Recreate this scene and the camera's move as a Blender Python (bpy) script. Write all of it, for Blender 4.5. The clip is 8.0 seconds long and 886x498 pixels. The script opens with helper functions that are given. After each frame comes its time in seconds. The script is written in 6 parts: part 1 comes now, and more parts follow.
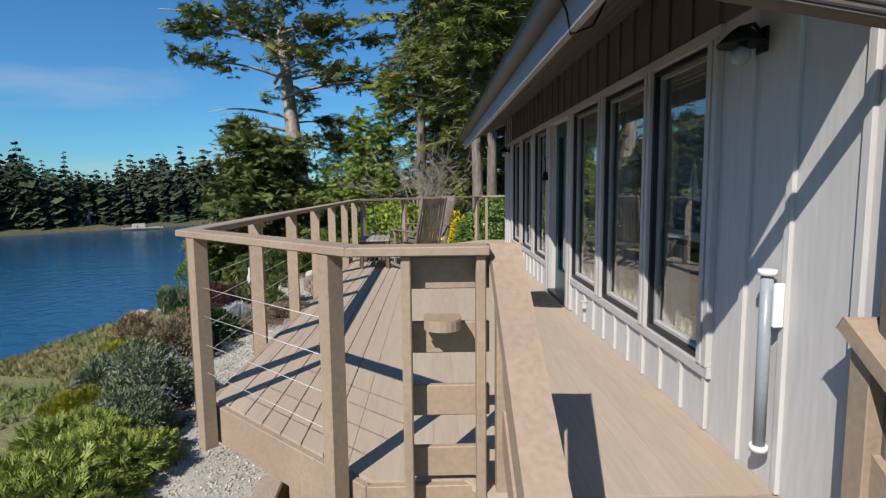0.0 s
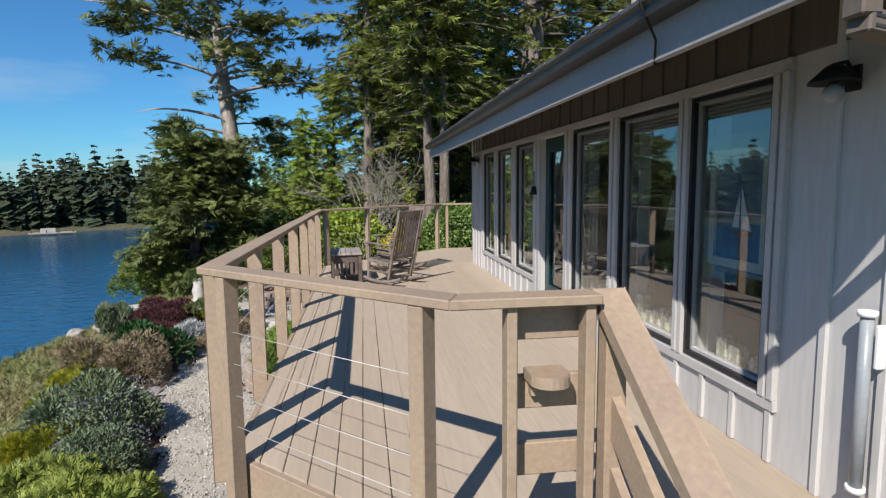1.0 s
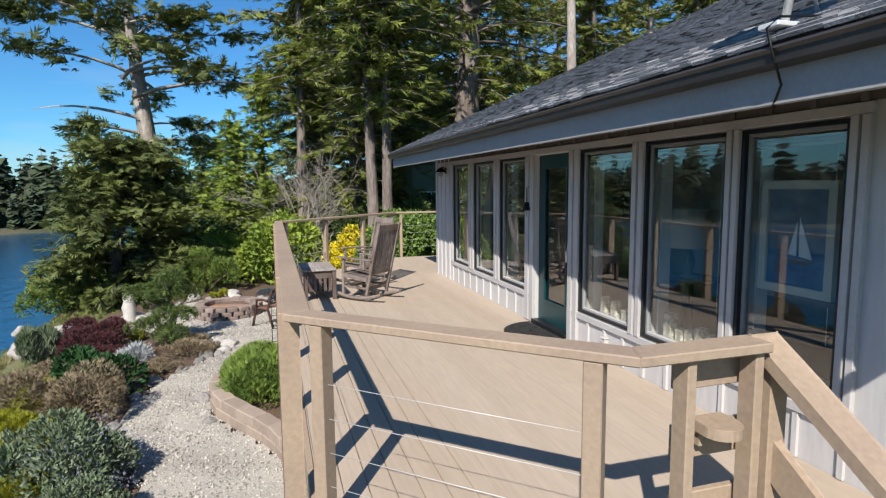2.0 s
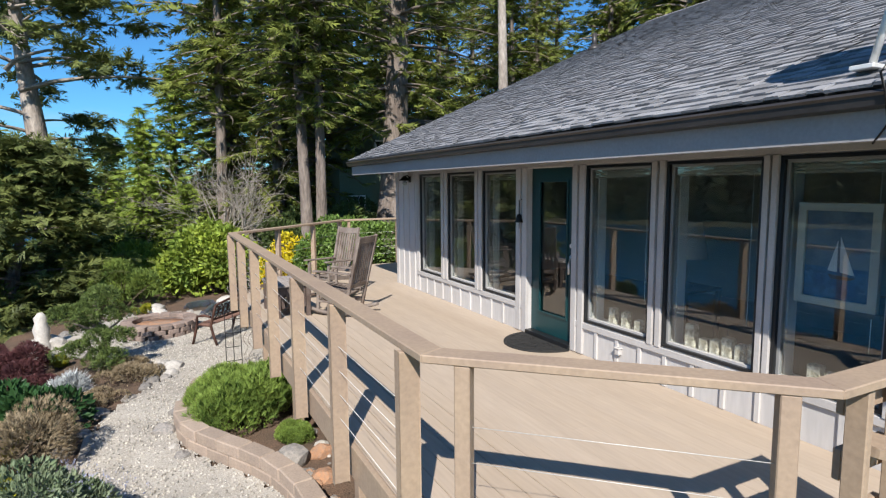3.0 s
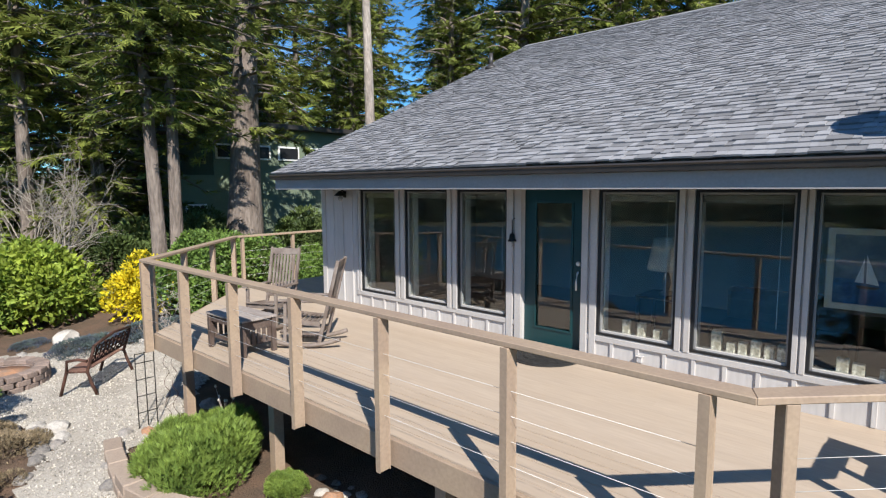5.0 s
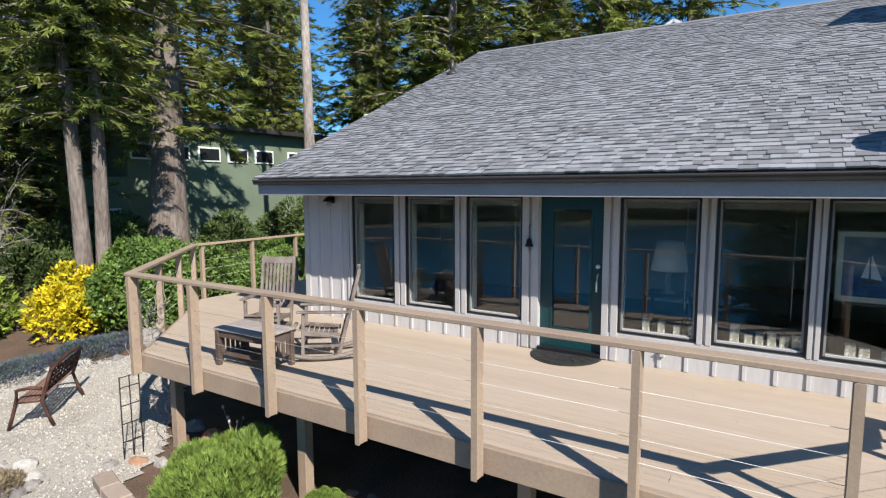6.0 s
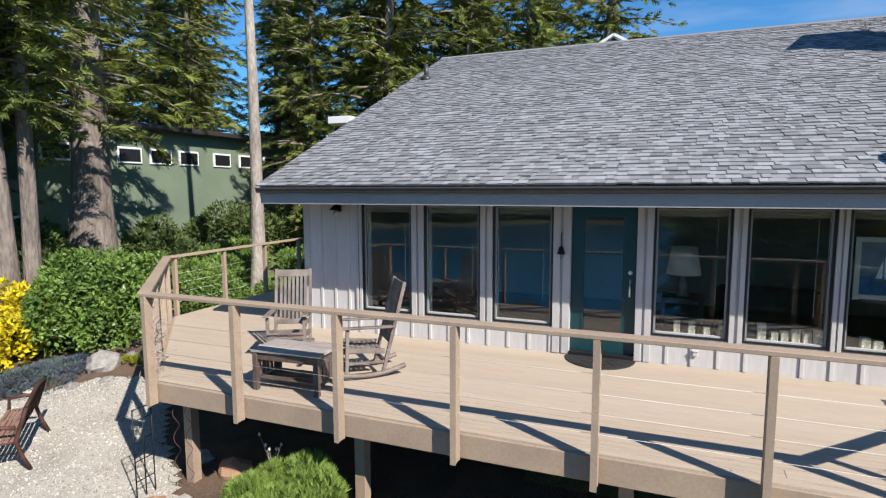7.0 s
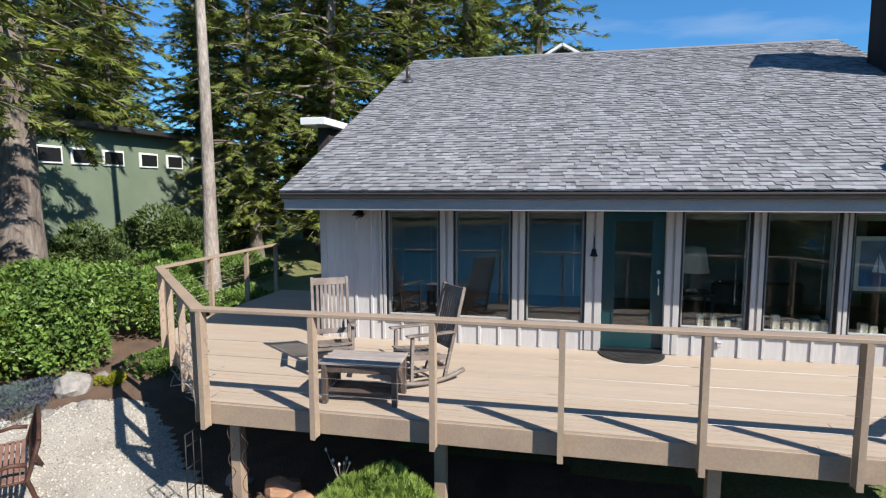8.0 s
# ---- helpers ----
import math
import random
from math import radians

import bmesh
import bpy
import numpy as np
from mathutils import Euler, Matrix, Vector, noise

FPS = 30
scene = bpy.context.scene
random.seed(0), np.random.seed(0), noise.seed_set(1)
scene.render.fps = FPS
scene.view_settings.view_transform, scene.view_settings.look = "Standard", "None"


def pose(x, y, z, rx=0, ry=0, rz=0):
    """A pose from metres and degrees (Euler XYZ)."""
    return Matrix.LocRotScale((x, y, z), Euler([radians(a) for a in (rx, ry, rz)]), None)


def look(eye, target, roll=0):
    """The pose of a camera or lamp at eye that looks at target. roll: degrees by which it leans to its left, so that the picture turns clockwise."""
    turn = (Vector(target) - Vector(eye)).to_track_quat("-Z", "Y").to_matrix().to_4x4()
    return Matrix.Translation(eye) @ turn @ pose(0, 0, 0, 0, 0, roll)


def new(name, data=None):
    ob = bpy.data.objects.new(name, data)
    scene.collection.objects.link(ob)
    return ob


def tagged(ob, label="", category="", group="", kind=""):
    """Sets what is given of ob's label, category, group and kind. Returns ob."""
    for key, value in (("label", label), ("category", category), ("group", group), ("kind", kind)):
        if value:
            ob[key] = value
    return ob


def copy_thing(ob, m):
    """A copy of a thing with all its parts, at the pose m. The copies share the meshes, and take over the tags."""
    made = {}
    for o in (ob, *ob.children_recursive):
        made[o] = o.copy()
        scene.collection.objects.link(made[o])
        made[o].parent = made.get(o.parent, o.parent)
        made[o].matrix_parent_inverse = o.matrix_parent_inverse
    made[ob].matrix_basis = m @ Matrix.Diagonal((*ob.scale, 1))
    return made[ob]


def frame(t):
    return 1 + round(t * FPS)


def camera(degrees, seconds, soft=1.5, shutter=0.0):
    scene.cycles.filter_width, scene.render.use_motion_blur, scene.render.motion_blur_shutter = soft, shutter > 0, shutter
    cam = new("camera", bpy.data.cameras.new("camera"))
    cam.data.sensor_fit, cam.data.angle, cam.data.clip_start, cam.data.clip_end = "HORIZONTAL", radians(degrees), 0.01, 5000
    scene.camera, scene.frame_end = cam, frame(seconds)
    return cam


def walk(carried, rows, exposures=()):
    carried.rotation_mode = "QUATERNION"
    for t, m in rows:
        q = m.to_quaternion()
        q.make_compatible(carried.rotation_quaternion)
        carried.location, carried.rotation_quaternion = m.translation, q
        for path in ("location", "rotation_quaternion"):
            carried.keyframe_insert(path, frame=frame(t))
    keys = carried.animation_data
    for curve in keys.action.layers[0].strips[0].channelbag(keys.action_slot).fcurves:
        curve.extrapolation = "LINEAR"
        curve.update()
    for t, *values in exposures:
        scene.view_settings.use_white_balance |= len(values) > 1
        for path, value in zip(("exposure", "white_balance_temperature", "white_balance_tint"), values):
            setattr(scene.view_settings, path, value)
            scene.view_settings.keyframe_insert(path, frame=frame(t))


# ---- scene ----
cam = camera(76.4, 8.0, soft=1.25)
METRES, EYE, TILT, LEAN, TURN = 10.8, 1.35, 0.0, 0.0, -1.1
ROWS = [
    (0.0, 0.0, 0.0, 0.0, -0.07, -6.39, 0.63),
    (0.5, -0.0271, 0.0122, 0.0079, -3.46, -6.37, 0.63),
    (1.0, -0.0623, 0.0252, 0.016, -6.94, -6.37, 0.63),
    (1.5, -0.104, 0.0394, 0.0252, -11.07, -6.38, 0.6),
    (3.0, -0.2438, 0.1039, 0.0485, -25.6, -6.43, 0.49),
    (3.5, -0.292, 0.1329, 0.0545, -30.66, -6.44, 0.52),
    (4.0, -0.3399, 0.1675, 0.061, -35.81, -6.45, 0.5),
    (4.5, -0.381, 0.2058, 0.0667, -40.85, -6.42, 0.42),
    (5.0, -0.4223, 0.252, 0.0711, -46.17, -6.35, 0.32),
    (6.5, -0.5603, 0.439, 0.0839, -62.03, -6.28, 0.21),
    (7.0, -0.5909, 0.5194, 0.0896, -67.07, -6.24, 0.18),
    (7.5, -0.6235, 0.6011, 0.0918, -71.96, -6.25, 0.19),
    (8.0, -0.6508, 0.6848, 0.0963, -76.91, -6.21, 0.17),
]
walk(cam, [(t, pose(0, 0, EYE, TILT, LEAN, TURN) @ pose(METRES * x, METRES * y, METRES * z, 90 + pitch, roll, yaw)) for t, x, y, z, yaw, pitch, roll in ROWS], exposures=[(0.0, 0.27), (1.5, 0.50), (3.5, 0.68), (6.5, 0.72), (8.0, 0.76)])

# ---- light ----
SUN_WAY = Vector((0.65, 1.10, -1.13)).normalized()
world = bpy.data.worlds.new("sky")
scene.world = world
world.use_nodes = True
wn, wl = world.node_tree.nodes, world.node_tree.links
sky = wn.new("ShaderNodeTexSky")
sky.sky_type, sky.sun_disc = "NISHITA", False
sky.sun_elevation = math.asin(-SUN_WAY.z)
sky.sun_rotation = math.atan2(-SUN_WAY.x, -SUN_WAY.y)
sky.air_density, sky.dust_density, sky.ozone_density = 1.0, 0.1, 2.5
tc, mp = wn.new("ShaderNodeTexCoord"), wn.new("ShaderNodeMapping")
mp.inputs["Scale"].default_value = (1.6, 1.6, 9.0)
cn = wn.new("ShaderNodeTexNoise")
cn.inputs["Scale"].default_value, cn.inputs["Detail"].default_value = 1.7, 6.0
cr = wn.new("ShaderNodeValToRGB")
cr.color_ramp.elements[0].position, cr.color_ramp.elements[1].position = 0.52, 0.85
cr.color_ramp.elements[1].color = (0.45, 0.45, 0.45, 1)
cm = wn.new("ShaderNodeMixRGB")
cm.inputs[2].default_value = (7.5, 8.0, 8.6, 1)
wl.new(tc.outputs["Generated"], mp.inputs[0])
wl.new(mp.outputs[0], cn.inputs["Vector"])
wl.new(cn.outputs["Fac"], cr.inputs[0])
wl.new(cr.outputs[0], cm.inputs[0])
hs = wn.new("ShaderNodeMixRGB")
hs.blend_type, hs.inputs[0].default_value = "MULTIPLY", 1.0
hs.inputs[2].default_value = (0.46, 1.0, 1.42, 1)
wl.new(sky.outputs[0], hs.inputs[1])
wl.new(hs.outputs[0], cm.inputs[1])
wl.new(cm.outputs[0], wn["Background"].inputs[0])
wn["Background"].inputs[1].default_value = 0.066
sun = new("sun", bpy.data.lights.new("sun", "SUN"))
sun.data.energy, sun.data.angle, sun.data.color = 5.0, radians(0.5), (1.0, 0.95, 0.88)
sun.matrix_world = look((0, 0, 30), Vector((0, 0, 30)) + SUN_WAY)

# ---- materials ----
def mat(name, colour, rough=0.7, metal=0.0, vary=0.15, scale=3.0, fine=60.0, bump=0.15, stretch=(1, 1, 1), island=0.0, second=None, spec=0.5, obrand=0.0, dist=0.01):
    """A surface with stains at one scale and grain at another; second: the colour of the stains."""
    m = bpy.data.materials.new(name)
    m.use_nodes = True
    n, l = m.node_tree.nodes, m.node_tree.links
    p = n["Principled BSDF"]
    p.inputs["Roughness"].default_value, p.inputs["Metallic"].default_value = rough, metal
    p.inputs["Specular IOR Level"].default_value = spec
    co, mp = n.new("ShaderNodeTexCoord"), n.new("ShaderNodeMapping")
    mp.inputs["Scale"].default_value = stretch
    l.new(co.outputs["Object"], mp.inputs[0])
    big, small = n.new("ShaderNodeTexNoise"), n.new("ShaderNodeTexNoise")
    for tex, sc, det in ((big, scale, 5), (small, fine, 3)):
        tex.inputs["Scale"].default_value, tex.inputs["Detail"].default_value = sc, det
        l.new(mp.outputs[0], tex.inputs["Vector"])
    mix = n.new("ShaderNodeMixRGB")
    c2 = second or tuple(c * (1 - 2 * vary) for c in colour)
    mix.inputs[1].default_value, mix.inputs[2].default_value = (*colour, 1), (*c2, 1)
    ramp = n.new("ShaderNodeValToRGB")
    ramp.color_ramp.elements[0].position, ramp.color_ramp.elements[1].position = 0.38, 0.68
    l.new(big.outputs["Fac"], ramp.inputs[0])
    l.new(ramp.outputs[0], mix.inputs[0])
    hsv = n.new("ShaderNodeHueSaturation")
    l.new(mix.outputs[0], hsv.inputs["Color"])
    val = n.new("ShaderNodeMapRange")
    val.inputs[1].default_value, val.inputs[2].default_value = 0.3, 0.7
    val.inputs[3].default_value, val.inputs[4].default_value = 1 - vary, 1 + vary
    l.new(small.outputs["Fac"], val.inputs[0])
    out = val.outputs[0]
    if island or obrand:
        if island:
            g = n.new("ShaderNodeNewGeometry").outputs["Random Per Island"]
            amount = island
        else:
            g = n.new("ShaderNodeObjectInfo").outputs["Random"]
            amount = obrand
        r = n.new("ShaderNodeMapRange")
        r.inputs[3].default_value, r.inputs[4].default_value = 1 - amount, 1 + amount
        l.new(g, r.inputs[0])
        mul = n.new("ShaderNodeMath")
        mul.operation = "MULTIPLY"
        l.new(out, mul.inputs[0])
        l.new(r.outputs[0], mul.inputs[1])
        out = mul.outputs[0]
    l.new(out, hsv.inputs["Value"])
    l.new(hsv.outputs[0], p.inputs["Base Color"])
    if bump:
        b = n.new("ShaderNodeBump")
        b.inputs["Strength"].default_value, b.inputs["Distance"].default_value = bump, dist
        l.new(small.outputs["Fac"], b.inputs["Height"])
        l.new(b.outputs[0], p.inputs["Normal"])
    return m


def glass_mat(name, face=0.09, tint=(0.90, 0.93, 0.92)):
    """Clear glass; face: the share that each side mirrors when seen straight on."""
    m = bpy.data.materials.new(name)
    m.use_nodes = True
    n, l = m.node_tree.nodes, m.node_tree.links
    n.remove(n["Principled BSDF"])
    t, g, f, mx = n.new("ShaderNodeBsdfTransparent"), n.new("ShaderNodeBsdfGlossy"), n.new("ShaderNodeLayerWeight"), n.new("ShaderNodeMixShader")
    t.inputs[0].default_value = (*tint, 1)
    g.inputs["Roughness"].default_value = 0.008
    f.inputs[0].default_value = 0.5
    power, gain = n.new("ShaderNodeMath"), n.new("ShaderNodeMath")
    power.operation, power.inputs[1].default_value = "POWER", 3.0
    gain.operation, gain.inputs[1].default_value, gain.inputs[2].default_value = "MULTIPLY_ADD", 1 - face, face
    l.new(f.outputs["Facing"], power.inputs[0])
    l.new(power.outputs[0], gain.inputs[0])
    l.new(gain.outputs[0], mx.inputs[0])
    l.new(t.outputs[0], mx.inputs[1])
    l.new(g.outputs[0], mx.inputs[2])
    l.new(mx.outputs[0], n["Material Output"].inputs[0])
    return m


def leaf_mat(name, colour, second, island=0.35, trans=0.25, scale=0.6, rough=0.55):
    m = mat(name, colour, rough=rough, vary=0.12, scale=scale, fine=9, bump=0, second=second, island=island, spec=0.25)
    n, l = m.node_tree.nodes, m.node_tree.links
    tr, mx = n.new("ShaderNodeBsdfTranslucent"), n.new("ShaderNodeMixShader")
    hsv = [x for x in n if x.bl_idname == "ShaderNodeHueSaturation"][0]
    l.new(hsv.outputs[0], tr.inputs[0])
    mx.inputs[0].default_value = trans
    l.new(n["Principled BSDF"].outputs[0], mx.inputs[1])
    l.new(tr.outputs[0], mx.inputs[2])
    l.new(mx.outputs[0], n["Material Output"].inputs[0])
    return m


TAN = mat("tan_stain", (0.335, 0.25, 0.175), 0.65, vary=0.10, scale=2.2, fine=40, stretch=(1, 1, 1), bump=0.2, second=(0.285, 0.21, 0.155), dist=0.004)
DECK = mat("deck_stain", (0.42, 0.34, 0.265), 0.66, vary=0.06, scale=1.1, fine=35, stretch=(1, 0.08, 1), bump=0.15, second=(0.38, 0.30, 0.224), obrand=0.03, dist=0.004)
SIDING = mat("grey_siding", (0.50, 0.48, 0.465), 0.75, vary=0.06, scale=1.5, fine=30, stretch=(1, 1, 0.12), bump=0.35, second=(0.44, 0.42, 0.405), dist=0.005)
TRIMMAT = mat("grey_trim", (0.45, 0.43, 0.415), 0.65, vary=0.05, scale=2, fine=40, bump=0.12, second=(0.40, 0.38, 0.365), dist=0.004)
FRIEZE = mat("brown_frieze_paint", (0.12, 0.095, 0.08), 0.8, vary=0.08, scale=2, fine=30, stretch=(1, 1, 0.15), bump=0.2)
SOFFIT = mat("soffit_paint", (0.12, 0.095, 0.078), 0.8, vary=0.08, scale=2, fine=30, bump=0.15)
FASCIA = mat("fascia_paint", (0.30, 0.29, 0.295), 0.55, vary=0.06, scale=2, fine=40, bump=0.1)
GUTTER = mat("gutter_metal", (0.05, 0.045, 0.043), 0.4, metal=0.2, vary=0.12, scale=4, fine=50, bump=0.08)
ROOFMAT = mat("asphalt_shingle", (0.215, 0.215, 0.225), 0.9, vary=0.10, scale=1.6, fine=70, bump=0.5, second=(0.185, 0.183, 0.19), island=0.34, dist=0.006)
SHINGLE = mat("asphalt_shingle_piece", (0.215, 0.215, 0.225), 0.9, vary=0.10, scale=1.6, fine=70, bump=0.5, second=(0.185, 0.183, 0.19), obrand=0.34, dist=0.006)
BLACKFRAME = mat("dark_bronze_frame", (0.02, 0.021, 0.023), 0.4, metal=0.3, vary=0.1, bump=0)
SASH = mat("grey_sash", (0.26, 0.26, 0.255), 0.5, vary=0.04, bump=0)
WHITEFRAME = mat("white_vinyl", (0.74, 0.74, 0.72), 0.45, vary=0.03, bump=0)
TEAL = mat("teal_door_paint", (0.006, 0.042, 0.047), 0.35, vary=0.06, scale=3, fine=40, bump=0.05)
STEEL = mat("stainless_cable", (0.72, 0.71, 0.68), 0.5, metal=0.35, vary=0.04, bump=0)
CABLE = mat("weathered_cable", (0.60, 0.58, 0.55), 0.55, metal=0.3, vary=0.06, bump=0)
IRON = mat("black_iron", (0.018, 0.017, 0.016), 0.55, metal=0.5, vary=0.2, bump=0.2)
RUSTIRON = mat("rusty_iron", (0.10, 0.045, 0.03), 0.7, metal=0.3, vary=0.25, bump=0.3)
PALEWOOD = mat("weathered_pale_wood", (0.40, 0.35, 0.30), 0.75, vary=0.14, scale=5, fine=60, stretch=(1, 1, 1), bump=0.3, second=(0.27, 0.23, 0.2), dist=0.003)
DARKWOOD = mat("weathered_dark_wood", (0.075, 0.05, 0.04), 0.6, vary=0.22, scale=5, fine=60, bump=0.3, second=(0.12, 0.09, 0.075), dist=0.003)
TOPWOOD = mat("greyed_table_wood", (0.35, 0.31, 0.28), 0.7, vary=0.16, scale=6, fine=50, stretch=(1, 0.15, 1), bump=0.3, second=(0.22, 0.18, 0.16), dist=0.003)
RUBBER = mat("black_rubber", (0.022, 0.021, 0.02), 0.75, vary=0.2, scale=20, fine=90, bump=0.6)
GLASS = glass_mat("window_glass")

# ---- building helpers ----
def obj(name, bm, material, parent=None, label=""):
    me = bpy.data.meshes.new(name)
    bm.normal_update()
    bm.to_mesh(me)
    bm.free()
    for m in material if isinstance(material, (list, tuple)) else [material]:
        me.materials.append(m)
    ob = new(name, me)
    if parent is not None:
        ob.parent = parent
    if label:
        ob["label"] = label
    return ob


def part(name, bm, material, parent, label=""):
    return obj(name, bm, material, parent, label)


def share(name, me, parent, m):
    ob = new(name, me)
    ob.parent = parent
    ob.matrix_local = m
    return ob


def thing(name, label, category, group="", kind="", m=None):
    ob = new(name)
    ob.empty_display_size = 0.1
    tagged(ob, label, category, group, kind)
    if m is not None:
        ob.matrix_world = m
    return ob


def box(lo, hi, bevel=0.0, bm=None):
    own = bm is None
    bm = bm or bmesh.new()
    r = bmesh.ops.create_cube(bm, size=1.0)
    c = [(a + b) / 2 for a, b in zip(lo, hi)]
    s = [abs(b - a) for a, b in zip(lo, hi)]
    for v in r["verts"]:
        v.co = Vector((c[i] + v.co[i] * s[i] for i in range(3)))
    if bevel:
        edges = {e for v in r["verts"] for e in v.link_edges}
        bmesh.ops.bevel(bm, geom=list(edges), offset=bevel, segments=1, affect="EDGES")
    return bm


def bar(p, q, w, h, bm=None, bevel=0.0, up=(0, 0, 1)):
    """A square bar from p to q, w across and h along up."""
    bm = bm or bmesh.new()
    p, q = Vector(p), Vector(q)
    d = (q - p)
    y = d.normalized()
    u = Vector(up)
    x = y.cross(u).normalized()
    z = x.cross(y)
    r = bmesh.ops.create_cube(bm, size=1.0)
    for v in r["verts"]:
        v.co = (p + q) / 2 + x * v.co.x * w + y * v.co.y * d.length + z * v.co.z * h
    if bevel:
        edges = {e for v in r["verts"] for e in v.link_edges}
        bmesh.ops.bevel(bm, geom=list(edges), offset=bevel, segments=1, affect="EDGES")
    return bm


def tube(points, radius, bm=None, sides=8, radii=None):
    """A round tube along points."""
    bm = bm or bmesh.new()
    pts = [Vector(p) for p in points]
    rings = []
    for i, p in enumerate(pts):
        d = (pts[min(i + 1, len(pts) - 1)] - pts[max(i - 1, 0)]).normalized()
        a = d.cross(Vector((0, 0, 1)) if abs(d.z) < 0.9 else Vector((1, 0, 0))).normalized()
        b = d.cross(a)
        r = radii[i] if radii else radius
        rings.append([bm.verts.new(p + (a * math.cos(t) + b * math.sin(t)) * r) for t in (2 * math.pi * k / sides for k in range(sides))])
    for s, t in zip(rings, rings[1:]):
        for k in range(sides):
            f = bm.faces.new((s[k], s[(k + 1) % sides], t[(k + 1) % sides], t[k]))
            f.smooth = True
    bm.faces.new(rings[0][::-1])
    bm.faces.new(rings[-1])
    return bm


def prism(outline, z0, z1, bm=None, bevel=0.0):
    """A flat outline (counter-clockwise, x and y) made thick from z0 to z1."""
    bm = bm or bmesh.new()
    lo = [bm.verts.new((x, y, z0)) for x, y in outline]
    hi = [bm.verts.new((x, y, z1)) for x, y in outline]
    n = len(outline)
    bm.faces.new(lo[::-1])
    top = bm.faces.new(hi)
    for i in range(n):
        bm.faces.new((lo[i], lo[(i + 1) % n], hi[(i + 1) % n], hi[i]))
    if bevel:
        bmesh.ops.bevel(bm, geom=list(top.edges), offset=bevel, segments=2, affect="EDGES")
    return bm


def lathe(profile, bm=None, sides=20, centre=(0, 0, 0)):
    """A turned body from (radius, height) pairs."""
    bm = bm or bmesh.new()
    rings = []
    for r, z in profile:
        rings.append([bm.verts.new((centre[0] + r * math.cos(2 * math.pi * k / sides), centre[1] + r * math.sin(2 * math.pi * k / sides), centre[2] + z)) for k in range(sides)])
    for s, t in zip(rings, rings[1:]):
        for k in range(sides):
            bm.faces.new((s[k], s[(k + 1) % sides], t[(k + 1) % sides], t[k])).smooth = True
    bm.faces.new(rings[0][::-1])
    bm.faces.new(rings[-1])
    return bm


# ---- the house ----
WX = 1.49            # face of the lake-side wall
Y0, Y1 = 1.50, 11.29   # its two ends
SILL, HEAD = 0.375, 2.07
WINDOWS = [(3.02, 3.785), (3.905, 4.825), (4.985, 5.895), (7.195, 8.065), (8.255, 9.145), (9.355, 10.215)]
DOOR = (6.10, 6.955)
EAVE_X, EAVE_Z = 0.70, 2.39
PITCH = 0.45
RIDGE_X = 8.2
RY0, RY1 = 1.42, 11.50
RIDGE_Z = EAVE_Z + PITCH * (RIDGE_X - EAVE_X)
WT = 0.16
WALL_TOP = 2.64

wall_west = thing("wall_west", "pale grey board-and-batten wall with large windows", "wall", kind="structure")
bm = bmesh.new()
openings = sorted([(a, b, SILL, HEAD) for a, b in WINDOWS] + [(DOOR[0], DOOR[1], 0.02, HEAD)])
cuts = [Y0] + [v for a, b, _, _ in openings for v in (a, b)] + [Y1]
for i in range(0, len(cuts), 2):
    box((WX, cuts[i], -0.25), (WX + WT, cuts[i + 1], WALL_TOP), bm=bm)
for a, b, lo, hi in openings:
    box((WX, a, -0.25), (WX + WT, b, lo), bm=bm)
    box((WX, a, hi), (WX + WT, b, WALL_TOP), bm=bm)
part("siding", bm, SIDING, wall_west)


def batten(y, z0, z1, w=0.042):
    part("batten", box((WX - 0.02, y - w / 2, z0), (WX + 0.002, y + w / 2, z1), 0.003), SIDING, wall_west)


for y in (10.46, 10.72, 10.98):
    batten(y, 0.0, 2.58)
for y in (2.62, 2.30, 1.9):
    batten(y, 0.0 if y > 2.27 else -1.2, 2.58)
y = 2.95
while y < 10.4:
    inside_door = DOOR[0] - 0.1 < y < DOOR[1] + 0.1
    if not inside_door:
        batten(y, 0.005, SILL - 0.07)
    part("frieze_batten", box((WX - 0.03, y - 0.021, HEAD + 0.078), (WX - 0.011, y + 0.021, 2.58), 0.003), FRIEZE, wall_west)
    y += 0.305
part("frieze_board", box((WX - 0.012, 2.0, HEAD + 0.078), (WX + 0.001, Y1 - 0.1, 2.6)), FRIEZE, wall_west, "brown board under the eave")
# boards round the windows
for a, b in [(2.90, 6.10), (6.955, 10.33)]:
    part("trim_board", box((WX - 0.028, a, SILL - 0.075), (WX + 0.001, b, SILL - 0.012), 0.003), TRIMMAT, wall_west)
part("trim_board", box((WX - 0.028, 2.90, HEAD + 0.01), (WX + 0.001, 10.33, HEAD + 0.075), 0.003), TRIMMAT, wall_west)
edges = [2.90] + [v for w in sorted(WINDOWS + [DOOR]) for v in w] + [10.33]
for i in range(0, len(edges), 2):
    a, b = edges[i], edges[i + 1]
    if b - a > 0.15:
        w = (b - a - 0.035) / 2
        spans = [(a + 0.004, a + w), (b - w, b - 0.004)]
    else:
        w = (b - a) * 0.42
        spans = [(a + 0.004, a + w), (b - w, b - 0.004)]
    for c, d in spans:
        part("trim_board", box((WX - 0.036, c, SILL - 0.012 if i not in (6, 8) else 0.01), (WX + 0.001, d, HEAD + 0.01), 0.003), TRIMMAT, wall_west)
for y0, y1 in ((Y1 - 0.09, Y1 + 0.02),):
    part("corner_board", box((WX - 0.022, y0, -0.02), (WX + 0.001, y1, HEAD + 0.35), 0.003), TRIMMAT, wall_west)

